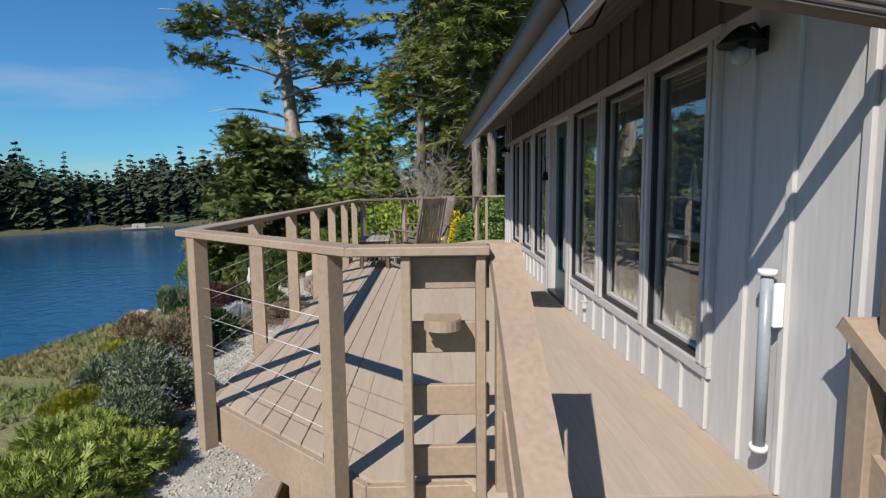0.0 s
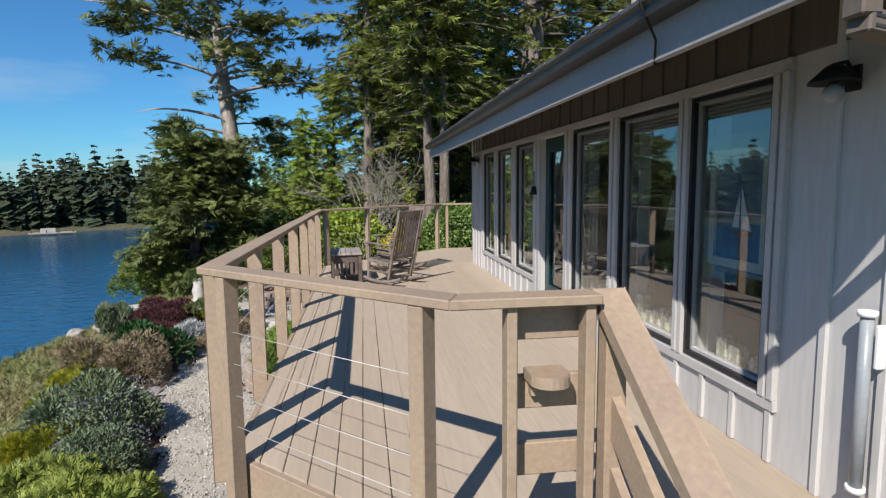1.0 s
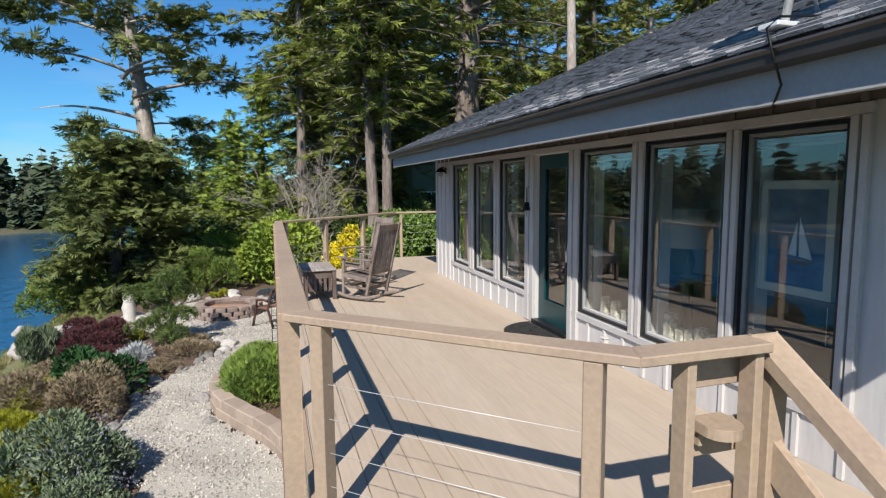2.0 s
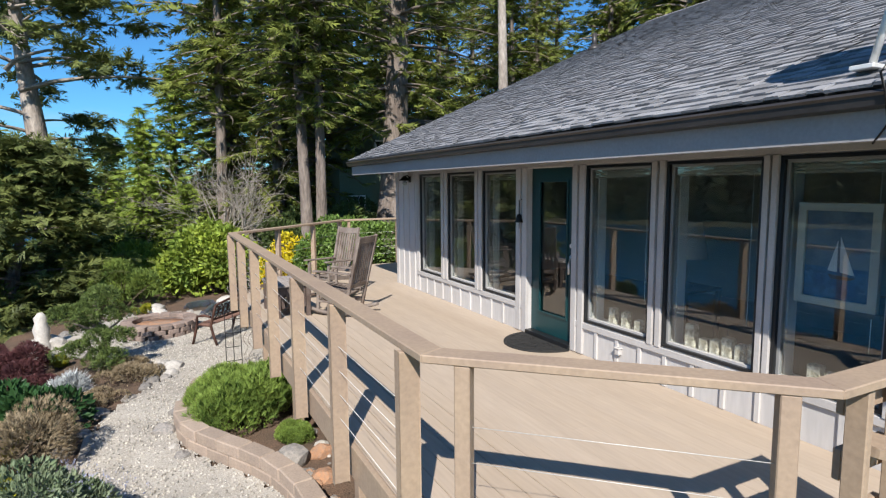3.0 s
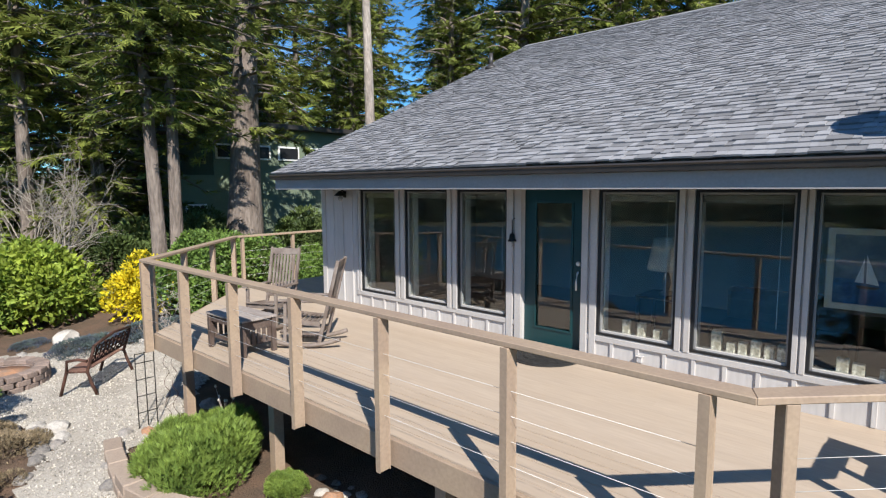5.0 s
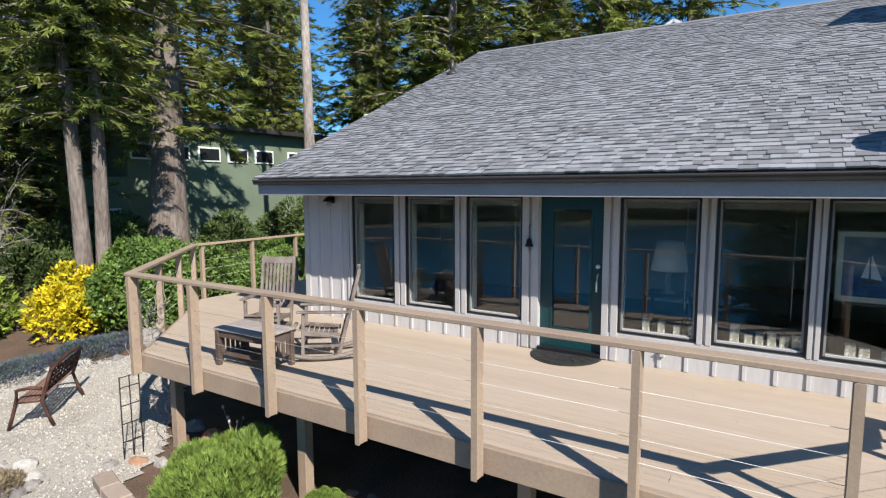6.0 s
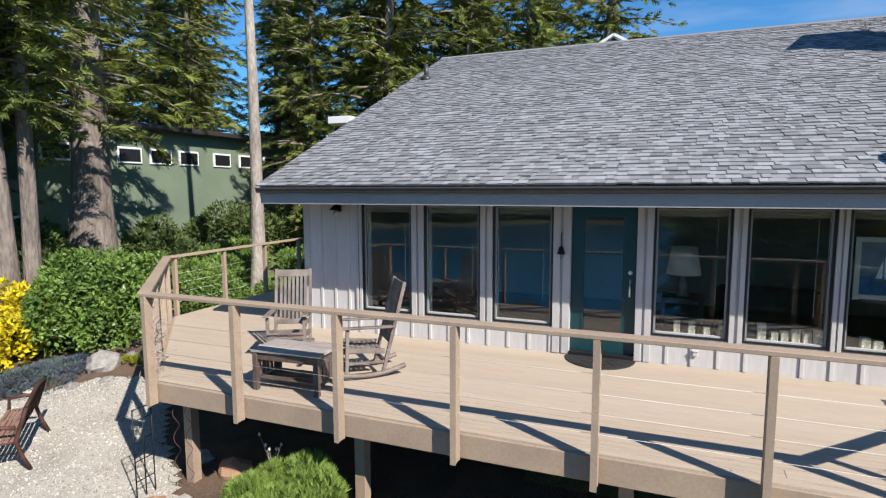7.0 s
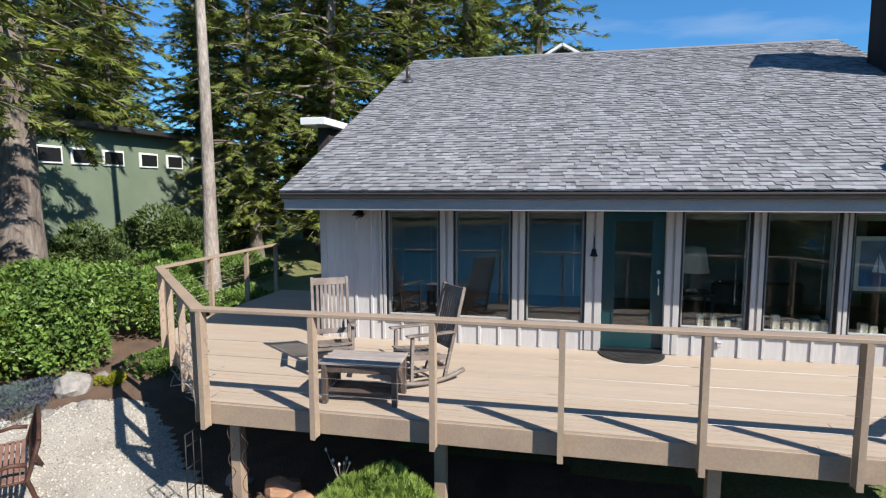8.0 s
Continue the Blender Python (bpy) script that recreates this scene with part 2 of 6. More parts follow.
for k, (a, b) in enumerate(WINDOWS):
    win = thing("window_%d" % (k + 1), "tall fixed picture window in a dark frame", "window", kind="structure")
    bm = bmesh.new()
    f = 0.028
    x0, x1 = WX - 0.012, WX + 0.075
    box((x0, a, SILL), (x1, a + f, HEAD), bm=bm)
    box((x0, b - f, SILL), (x1, b, HEAD), bm=bm)
    box((x0, a + f, SILL), (x1, b - f, SILL + f), bm=bm)
    box((x0, a + f, HEAD - f), (x1, b - f, HEAD), bm=bm)
    part("window_frame", bm, BLACKFRAME, win)
    bm = bmesh.new()
    g = 0.022
    x0, x1 = WX + 0.02, WX + 0.06
    a2, b2, s2, h2 = a + f + 0.0005, b - f - 0.0005, SILL + f + 0.0005, HEAD - f - 0.0005
    box((x0, a2, s2), (x1, a2 + g, h2), bm=bm)
    box((x0, b2 - g, s2), (x1, b2, h2), bm=bm)
    box((x0, a2 + g, h2 - g), (x1, b2 - g, h2), bm=bm)
    part("sash", bm, SASH, win, "grey inner sash")
    # sun on the lower sash is put into the colour: paler trim grey
    part("sill_strip", box((x0 - 0.004, a2 + g, s2), (x1, b2 - g, s2 + g)), TRIMMAT, win, "lower sash strip, coloured paler for the sun on it")
    part("blind_cord", tube([(WX + 0.1, a + 0.16, HEAD - 0.1), (WX + 0.1, a + 0.16, SILL + 0.35)], 0.003, sides=5), WHITEFRAME, win, "thin white blind cord")
    pane = part("pane", box((WX + 0.038, a2 + g, s2 + g), (WX + 0.042, b2 - g, h2 - g)), GLASS, win)
    pane.visible_shadow = False
    for ya, yb in ((a - 0.02, a + 0.012), (b - 0.012, b + 0.02)):
        part("inner_jamb", box((WX + WT + 0.001, ya, SILL - 0.03), (WX + WT + 0.11, yb, HEAD), 0.003), WHITEFRAME, win, "white inner jamb")
    part("inner_sill", box((WX + 0.078, a + 0.001, SILL - 0.001), (WX + WT + 0.13, b - 0.001, SILL + 0.001)), WHITEFRAME, win, "white inner sill")

# the door
door = thing("door_1", "dark teal glazed entrance door with a brass-toned lever handle", "door", kind="structure")
a, b = DOOR
bm = bmesh.new()
dx0, dx1 = WX + 0.05, WX + 0.095
box((dx0, a, 0.06), (dx1, a + 0.15, HEAD), bm=bm)
box((dx0, b - 0.15, 0.06), (dx1, b, HEAD), bm=bm)
box((dx0, a + 0.15, 0.06), (dx1, b - 0.15, 0.30), bm=bm)
box((dx0, a + 0.15, HEAD - 0.14), (dx1, b - 0.15, HEAD), bm=bm)
part("door_leaf", bm, TEAL, door)
bm = bmesh.new()
for lo, hi in (((a + 0.15, 0.30), (a + 0.175, HEAD - 0.14)), ((b - 0.175, 0.30), (b - 0.15, HEAD - 0.14)), ((a + 0.175, 0.30), (b - 0.175, 0.325)), ((a + 0.175, HEAD - 0.165), (b - 0.175, HEAD - 0.14))):
    box((dx0 - 0.012, lo[0], lo[1]), (dx0 + 0.01, hi[0], hi[1]), bm=bm)
part("glazing_bead", bm, TEAL, door)
pane = part("pane", box((dx0 + 0.02, a + 0.15, 0.30), (dx0 + 0.025, b - 0.15, HEAD - 0.14)), GLASS, door)
pane.visible_shadow = False
part("door_sill", box((WX - 0.05, a, 0.005), (WX + WT, b, 0.058), 0.004), BLACKFRAME, door, "dark metal door sill")
bm = tube([(dx0 - 0.05, a + 0.075, 0.86), (dx0 - 0.055, a + 0.075, 0.97), (dx0 - 0.03, a + 0.075, 1.06), (dx0, a + 0.075, 1.08)], 0.011)
part("handle", bm, STEEL, door, "curved metal pull handle")
bm = lathe([(0.03, 0), (0.03, 0.012), (0.018, 0.03)], sides=12)
for v in bm.verts:
    v.co = Vector((dx0 - v.co.z, a + 0.075 + v.co.x, 1.18 + v.co.y))
part("deadbolt", bm, STEEL, door)

# other walls of the house
HB = 2 * RIDGE_X - EAVE_X - 0.8


def gable_wall(name, y0, y1, x0, label, drop):
    bm = bmesh.new()
    pts = [(x0, drop), (HB, drop), (HB, WALL_TOP), (RIDGE_X, WALL_TOP + PITCH * (RIDGE_X - WX) - 0.12), (x0, WALL_TOP - 0.02)]
    lo = [bm.verts.new((x, y0, z)) for x, z in pts]
    hi = [bm.verts.new((x, y1, z)) for x, z in pts]
    bm.faces.new(lo)
    bm.faces.new(hi[::-1])
    for i in range(5):
        bm.faces.new((lo[i], hi[i], hi[(i + 1) % 5], lo[(i + 1) % 5]))
    bmesh.ops.recalc_face_normals(bm, faces=bm.faces)
    return tagged(obj(name, bm, SIDING), label, "wall", kind="structure")


gable_wall("wall_north", Y1 - WT, Y1, WX + WT, "grey board siding gable wall beside the deck", -1.5)
gable_wall("wall_south", Y0, Y0 + WT, WX + WT, "grey board siding gable wall", -1.5)
tagged(obj("wall_east", box((HB - WT, Y0 + WT, -1.5), (HB, Y1 - WT, WALL_TOP)), SIDING), "grey board siding wall", "wall", kind="structure")
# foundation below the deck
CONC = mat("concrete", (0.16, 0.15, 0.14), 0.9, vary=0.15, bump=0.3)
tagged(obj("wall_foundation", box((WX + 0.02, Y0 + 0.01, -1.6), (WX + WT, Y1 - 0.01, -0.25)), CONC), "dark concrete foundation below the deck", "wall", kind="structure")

# roof: two slopes, fascia, soffit, gutter
roof = thing("roof", "grey asphalt shingle gable roof with a dark gutter", "roof", kind="structure")


def slope_box(x0, x1, ya, yb, t0, t1, bm=None):
    """A slab between heights t0 and t1 above the slope's plane."""
    bm = bm or bmesh.new()
    def z(x):
        return EAVE_Z + PITCH * (RIDGE_X - EAVE_X) - PITCH * abs(x - RIDGE_X)
    c = [bm.verts.new((x, y, z(x) + t)) for t in (t0, t1) for x, y in ((x0, ya), (x1, ya), (x1, yb), (x0, yb))]
    for q in ((3, 2, 1, 0), (4, 5, 6, 7), (0, 1, 5, 4), (1, 2, 6, 5), (2, 3, 7, 6), (3, 0, 4, 7)):
        bm.faces.new([c[i] for i in q])
    return bm


bm = slope_box(EAVE_X, RIDGE_X, RY0, RY1, -0.10, -0.012)
slope_box(RIDGE_X, 2 * RIDGE_X - EAVE_X, RY0, RY1, -0.10, -0.002, bm)
bmesh.ops.recalc_face_normals(bm, faces=bm.faces)
part("roof_deck", bm, ROOFMAT, roof)
part("fascia_board", box((EAVE_X - 0.03, RY0, EAVE_Z - 0.31), (EAVE_X + 0.008, RY1, EAVE_Z - 0.10), 0.003), FASCIA, roof, "blue-grey painted fascia board")
bm = bmesh.new()
prof = [(-0.03, -0.065), (-0.13, -0.065), (-0.145, -0.08), (-0.13, -0.095), (-0.12, -0.14), (-0.03, -0.15)]
lo = [bm.verts.new((EAVE_X + x, RY0 - 0.01, EAVE_Z + z)) for x, z in prof]
hi = [bm.verts.new((EAVE_X + x, RY1 + 0.01, EAVE_Z + z)) for x, z in prof]
for i in range(len(prof)):
    j = (i + 1) % len(prof)
    bm.faces.new((lo[i], lo[j], hi[j], hi[i]))
bm.faces.new(lo[::-1])
bm.faces.new(hi)
bmesh.ops.recalc_face_normals(bm, faces=bm.faces)
part("gutter", bm, GUTTER, roof, "dark metal rain gutter")
part("soffit", slope_box(EAVE_X + 0.01, WX + 0.05, RY0 + 0.02, RY1 - 0.02, -0.135, -0.102), SOFFIT, roof)
k = 0
while EAVE_X + 0.05 + k * 0.11 < WX - 0.03:
    xs0 = EAVE_X + 0.05 + k * 0.11
    part("soffit_board", slope_box(xs0, xs0 + 0.1, RY0 + 0.02, RY1 - 0.02, -0.15, -0.136), SOFFIT, roof)
    k += 1
for ya, yb in ((RY0 - 0.03, RY0 - 0.001), (RY1 + 0.001, RY1 + 0.03)):
    bm = slope_box(EAVE_X, RIDGE_X, ya, yb, -0.2, -0.03)
    slope_box(RIDGE_X, 2 * RIDGE_X - EAVE_X, ya, yb, -0.2, -0.03, bm)
    bmesh.ops.recalc_face_normals(bm, faces=bm.faces)
    part("rake_board", bm, FASCIA, roof)

# ---- the deck ----
# corners of the outer edge, from the stair round to the back of the house
PE, PK, PA, PC, PR, PS = (0.24, 2.47), (-0.30, 2.47), (-1.42, 3.54), (-1.43, 11.40), (1.25, 14.0), (5.2, 14.0)


def south_edge(x):
    if x >= PE[0]:
        return 2.30
    if x >= PK[0]:
        return PK[1]
    return PA[1] + (x - PA[0]) * (PK[1] - PA[1]) / (PK[0] - PA[0])


def north_edge(x):
    if x >= PR[0]:
        return PR[1]
    return PC[1] + (x - PC[0]) * (PR[1] - PC[1]) / (PR[0] - PC[0])


floor = thing("floor", "beige stained deck of long wooden boards", "deck", kind="structure")
BW, GAP = 0.138, 0.005
x = PA[0]
k = 0
rnd = random.Random(4)
while x < PS[0] - 0.01:
    x1 = min(x + BW, PS[0])
    if x < WX - 0.02:
        x1 = min(x1, WX - 0.003)
        ys = [(south_edge(x), south_edge(x1))]
    else:
        ys = [(Y1 + 0.004, Y1 + 0.004)]
    cut = rnd.uniform(4.0, 9.0)
    if x < WX - 0.02:
        ys.append((cut, cut))
    ys.append((north_edge(x), north_edge(x1)))
    for (a0, a1), (b0, b1) in zip(ys, ys[1:]):
        bm = prism([(x, a0 + 0.0007), (x1, a1 + 0.0007), (x1, b1 - 0.0007), (x, b0 - 0.0007)], -0.034, -0.0005 * rnd.random() if x < -0.55 else 0.0, bevel=0.003 if x < -0.55 else 0.0003)
        part("deck_board", bm, DECK, floor)
    x = x1 + (GAP if x1 < -0.55 else 0.0006)
    if x1 > WX - 0.01 and x < WX + 0.02:
        x = WX + 0.0

# skirt boards and frame below
outline = [PE, PK, PA, PC, PR, PS]
for p, q in zip(outline, outline[1:]):
    p3, q3 = Vector((*p, 0)), Vector((*q, 0))
    n = Vector(((q3 - p3).y, -(q3 - p3).x, 0)).normalized()
    n = -n if n.dot(Vector((-0.1, 7, 0)) - (p3 + q3) / 2) > 0 else n
    d = (q3 - p3).normalized()
    part("skirt_board", bar(p3 + n * 0.022 + Vector((0, 0, -0.125)) - d * 0.012, q3 + n * 0.022 + Vector((0, 0, -0.125)) + d * 0.012, 0.04, 0.236, bevel=0.004), TAN, floor)
part("skirt_board", box((0.31, 2.255, -0.24), (WX - 0.004, 2.296, -0.007), 0.003), TAN, floor)
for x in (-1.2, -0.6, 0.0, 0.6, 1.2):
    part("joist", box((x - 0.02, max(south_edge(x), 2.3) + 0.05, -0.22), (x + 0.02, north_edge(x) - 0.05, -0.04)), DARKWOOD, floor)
for px, py in ((-1.05, 11.3), (-1.05, 8.8), (-1.05, 6.0), (-0.9, 3.6), (0.6, 2.5), (1.3, 13.3), (4.0, 13.6)):
    part("support_post", box((px - 0.065, py - 0.065, -1.55), (px + 0.065, py + 0.065, -0.24), 0.005), TAN, floor)

RAIL = 1.10   # top of the cap
RAILW = 0.14
CABLES = (0.76, 0.585, 0.41, 0.235)


CAPLINE = [PE, PK, PA, PC, PR, PS]


def cap_corner(p, side):
    """The mitred corner of the handrail at a corner of the deck; side -1: inner, 1: outer."""
    i = CAPLINE.index(p)
    off = 0.087 + side * RAILW / 2
    ds = []
    for j in (i - 1, i):
        if 0 <= j < len(CAPLINE) - 1:
            ds.append((Vector(CAPLINE[j + 1]) - Vector(CAPLINE[j])).normalized())
    ns = [Vector((d.y, -d.x)) * -1 for d in ds]
    ns = [n if n.dot(Vector((0.3, 7)) - Vector(p)) < 0 or abs(n.dot(Vector((0.3, 7)) - Vector(p))) < 0.3 else -n for n in ns]
    if len(ns) == 1:
        return tuple(Vector(p) + ns[0] * off)
    m = (ns[0] + ns[1]).normalized()
    return tuple(Vector(p) + m * off / m.dot(ns[0]))


def railing(p, q, posts, label, low=-0.25, shift=0.045, cap_ext=(0.0, 0.0), cables=True, wide=0.06, pin=0.0, deep=0.088):
    """A run of railing between p and q with posts at the given metres along it, outside the skirt."""
    t = thing("deck_railing", label, "railing", group="deck railing")
    p3, q3 = Vector((*p, 0)), Vector((*q, 0))
    d = (q3 - p3).normalized()
    n = Vector((d.y, -d.x, 0))
    if n.dot(Vector((0.3, 7, 0)) - (p3 + q3) / 2) > 0:
        n = -n
    off = n * (0.042 + shift)
    for s in posts:
        c = p3 + d * s + off - n * pin
        part("post", bar(c + Vector((0, 0, low)), c + Vector((0, 0, RAIL - 0.041)), deep, wide, bevel=0.005, up=d), TAN, t)
    q4 = [cap_corner(p, side) for side in (-1, 1)] + [cap_corner(q, side) for side in (1, -1)]
    bm = prism(q4, RAIL - 0.04, RAIL)
    bmesh.ops.recalc_face_normals(bm, faces=bm.faces)
    bmesh.ops.bevel(bm, geom=list(bm.edges), offset=0.005, segments=1, affect="EDGES")
    part("cap_rail", bm, TAN, t)
    if cables:
        for h in CABLES:
            part("cable", tube([p3 + off - n * pin + d * posts[0] + Vector((0, 0, h)), p3 + off - n * pin + d * posts[-1] + Vector((0, 0, h))], 0.0019, sides=6), CABLE, t, "stainless steel cable")
    return t


west_posts = [0.165, 1.42, 2.70, 3.97, 5.23, 6.52, 7.82]
railing(PA, PC, west_posts, "tan stained wooden deck railing with steel cables", cap_ext=(0.0, 0.06), pin=-0.04, wide=0.048, deep=0.115)
railing(PA, PK, [0.126, 1.44], "tan stained wooden corner railing with steel cables", cap_ext=(0.06, 0.045), pin=-0.02, low=-0.25, wide=0.075)
railing(PK, PE, [0.187, 0.505], "tan stained wooden railing with broad boards beside the stair", cap_ext=(0.03, 0.0), cables=False, wide=0.042, pin=0.0, low=-0.25)
LCR = (Vector(PR) - Vector(PC)).length
railing(PC, PR, [0.12, 1.25, 2.5, LCR - 0.1], "tan stained wooden deck railing with steel cables", cap_ext=(0.03, 0.03))
railing(PR, PS, [0.12, 1.35, 2.6, 3.85], "tan stained wooden deck railing with steel cables", cap_ext=(0.03, 0.0))
# broad boards between the stair posts
t = thing("railing_panel", "tan horizontal boards on the railing beside the stair", "railing")
for z0 in (0.90, 0.61, 0.32, 0.03):
    part("board", box((-0.10, 2.446, z0), (0.25, 2.480, z0 + 0.14), 0.004), TAN, t)
# stair handrails, sloping down
SLOPE = 0.66


def stair_rail(x, z0, y0, y1, label):
    t = thing("stair_handrail", label, "handrail", group="stair handrails")
    def z(y):
        return z0 - SLOPE * (y0 - y)
    up = Vector((0, -SLOPE, 1)).normalized()
    part("cap_rail", bar((x, y0, z(y0)), (x, y1, z(y1)), 0.14, 0.04, bevel=0.006, up=up), TAN, t)
    for dz in (-0.42, -0.72):
        part("lower_rail", bar((x, y0 - 0.06, z(y0 - 0.06) + dz), (x, y1, z(y1) + dz), 0.04, 0.14, bevel=0.004, up=up), TAN, t)
    for y in (y0 - 0.06, y1 + 0.08):
        part("post", box((x - 0.044, y - 0.044, z(y) - 1.25), (x + 0.044, y + 0.044, z(y) - 0.03), 0.004), TAN, t)
    return t


stair_rail(0.315, RAIL - 0.02, 2.45, 0.25, "tan wooden handrail sloping down along the stair")
stair_rail(WX - 0.085, 0.89, 1.78, 0.25, "tan wooden handrail sloping down along the house wall")
stair = thing("stair", "tan wooden steps leading down from the deck", "stair", kind="structure")
for k in range(7):
    z = -0.185 * (k + 1)
    part("tread", box((0.42, 2.255 - 0.28 * (k + 1), z - 0.04), (WX - 0.17, 2.252 - 0.28 * k, z), 0.004), DECK, stair)
for x in (0.40, WX - 0.15):
    part("stringer", bar((x, 2.2, -0.26), (x, 0.2, -0.26 - 2.0 * SLOPE), 0.038, 0.2, up=(0, 0, 1)), TAN, stair)

# ---- ground, water, far shore ----
GZ = -1.45
WATER = -7.5


def crest(y):
    """x of the edge of the bank."""
    return -8.1 + 0.07 * (y - 10) + 0.45 * math.sin(y * 0.5)


def ground_z(x, y):
    z = GZ
    c = crest(y) if y < 60 else crest(60) + (y - 60) * 0.2
    if x < -3.6:
        z -= 0.105 * min(-3.6 - x, -3.6 - c if c < -3.6 else 0)
    if x < c:
        z -= 0.85 * (c - x) ** 1.05
    # low plateau behind the house and up to the hedge
    if y > 13:
        z += min(0.9, 0.10 * (y - 13)) * max(0.0, min(1.0, (x + 1.0) / 4))
    z += 0.05 * noise.noise(Vector((x * 0.5, y * 0.5, 0)))
    return max(z, WATER - 2.5)


GRASS = mat("bank_grass", (0.12, 0.15, 0.045), 0.9, vary=0.3, scale=0.9, fine=26, bump=0.8, second=(0.20, 0.165, 0.08), dist=0.05)
xs = [-1500, -400, -120, -60, -40] + [-30 + 0.5 * i for i in range(0, 105)] + [24, 30, 45, 90, 200, 600, 1500]
ys = [-1500, -400, -120, -60, -30, -15] + [-8 + 0.5 * i for i in range(0, 97)] + [44, 50, 60, 75, 90, 110, 140, 200, 400, 800, 1500]
bm = bmesh.new()
grid = [[bm.verts.new((x, y, ground_z(x, y))) for y in ys] for x in xs]
for i in range(len(xs) - 1):
    for j in range(len(ys) - 1):
        bm.faces.new((grid[i][j], grid[i + 1][j], grid[i + 1][j + 1], grid[i][j + 1])).smooth = True
tagged(obj("ground", bm, GRASS), "rough grassy bank sloping down to the water", "ground", kind="structure")

wm = bpy.data.materials.new("river_water")
wm.use_nodes = True
n, l = wm.node_tree.nodes, wm.node_tree.links
p = n["Principled BSDF"]
p.inputs["Base Color"].default_value = (0.005, 0.058, 0.125, 1)
p.inputs["Roughness"].default_value = 0.12
tex, bmp, co = n.new("ShaderNodeTexNoise"), n.new("ShaderNodeBump"), n.new("ShaderNodeTexCoord")
tex.inputs["Scale"].default_value, tex.inputs["Detail"].default_value = 0.9, 5
bmp.inputs["Strength"].default_value, bmp.inputs["Distance"].default_value = 0.6, 0.25
l.new(co.outputs["Object"], tex.inputs["Vector"])
l.new(tex.outputs["Fac"], bmp.inputs["Height"])
l.new(bmp.outputs[0], p.inputs["Normal"])
bm = bmesh.new()
vs = [bm.verts.new(c) for c in ((-1400, -1400, WATER), (0, -1400, WATER), (0, 1400, WATER), (-1400, 1400, WATER))]
bm.faces.new(vs)
tagged(obj("water", bm, wm), "deep blue rippled river water", "water", kind="structure")

# ---- plants ----
def np_mesh(name, verts, faces, material, smooth=False):
    me = bpy.data.meshes.new(name)
    me.from_pydata(verts.tolist() if hasattr(verts, "tolist") else verts, [], faces.tolist() if hasattr(faces, "tolist") else faces)
    for m in material if isinstance(material, (list, tuple)) else [material]:
        me.materials.append(m)
    if smooth:
        me.polygons.foreach_set("use_smooth", [True] * len(me.polygons))
    me.update()
    return me


def stamp(tv, tf, origin, along, side, size):
    """Copies of a small template: tv (k,3) with x along, y aside, z up; at origins, with directions and sizes."""
    a = along / np.linalg.norm(along, axis=1, keepdims=True)
    s = side - a * (side * a).sum(1, keepdims=True)
    s /= np.maximum(np.linalg.norm(s, axis=1, keepdims=True), 1e-6)
    u = np.cross(a, s)
    v = origin[:, None] + size[:, None, None] * (tv[None, :, 0:1] * a[:, None] + tv[None, :, 1:2] * s[:, None] + tv[None, :, 2:3] * u[:, None])
    n = len(tv)
    f = tf[None] + (np.arange(len(origin)) * n)[:, None, None]
    return v.reshape(-1, 3), f.reshape(-1, tf.shape[1])


def finger(x, y, dx, dy, w, z0, z1):
    px, py = -dy * w, dx * w
    return [(x - px, y - py, z0), (x + dx, y + dy, z1), (x + px, y + py, z0)]


FROND = []
for q in [(0.0, 0.0, 1.0, 0.0, 0.07, 0.0, -0.12), (0.12, 0, 0.42, 0.36, 0.16, 0, -0.16), (0.12, 0, 0.42, -0.36, 0.16, 0, -0.06),
          (0.36, 0, 0.38, 0.27, 0.16, -0.03, -0.08), (0.36, 0, 0.38, -0.27, 0.16, -0.03, -0.18), (0.6, 0, 0.3, 0.16, 0.17, -0.06, -0.18), (0.6, 0, 0.3, -0.16, 0.17, -0.06, -0.12)]:
    FROND += finger(*q)
FROND = np.array(FROND)
FROND_F = np.arange(len(FROND)).reshape(-1, 3)


def tubes_np(paths, radii, sides=5):
    """Thin tubes along many paths, joined."""
    V, F, base = [], [], 0
    for pts, rad in zip(paths, radii):
        pts = np.asarray(pts, float)
        d = np.gradient(pts, axis=0)
        d /= np.linalg.norm(d, axis=1, keepdims=True)
        ref = np.where(np.abs(d[:, 2:3]) < 0.9, np.array([[0, 0, 1.0]]), np.array([[1.0, 0, 0]]))
        a = np.cross(d, ref)
        a /= np.linalg.norm(a, axis=1, keepdims=True)
        b = np.cross(d, a)
        for i in range(len(pts)):
            for k in range(sides):
                t = 2 * math.pi * k / sides
                V.append(pts[i] + (a[i] * math.cos(t) + b[i] * math.sin(t)) * rad[i])
        for i in range(len(pts) - 1):
            for k in range(sides):
                k2 = (k + 1) % sides
                F.append((base + i * sides + k, base + i * sides + k2, base + (i + 1) * sides + k2, base + (i + 1) * sides + k))
        base += len(pts) * sides
    return np.array(V), F


BARK = mat("conifer_bark", (0.20, 0.165, 0.14), 0.95, vary=0.3, scale=2.5, fine=14, stretch=(1, 1, 0.25), bump=0.9, second=(0.11, 0.085, 0.07), dist=0.05)
PALEBARK = mat("pale_bark", (0.36, 0.31, 0.265), 0.95, vary=0.25, scale=3.0, fine=16, stretch=(1, 1, 0.35), bump=0.8, second=(0.21, 0.175, 0.15), dist=0.04)
NEEDLE = leaf_mat("spruce_needles", (0.205, 0.235, 0.05), (0.09, 0.12, 0.033), island=0.5, trans=0.35)
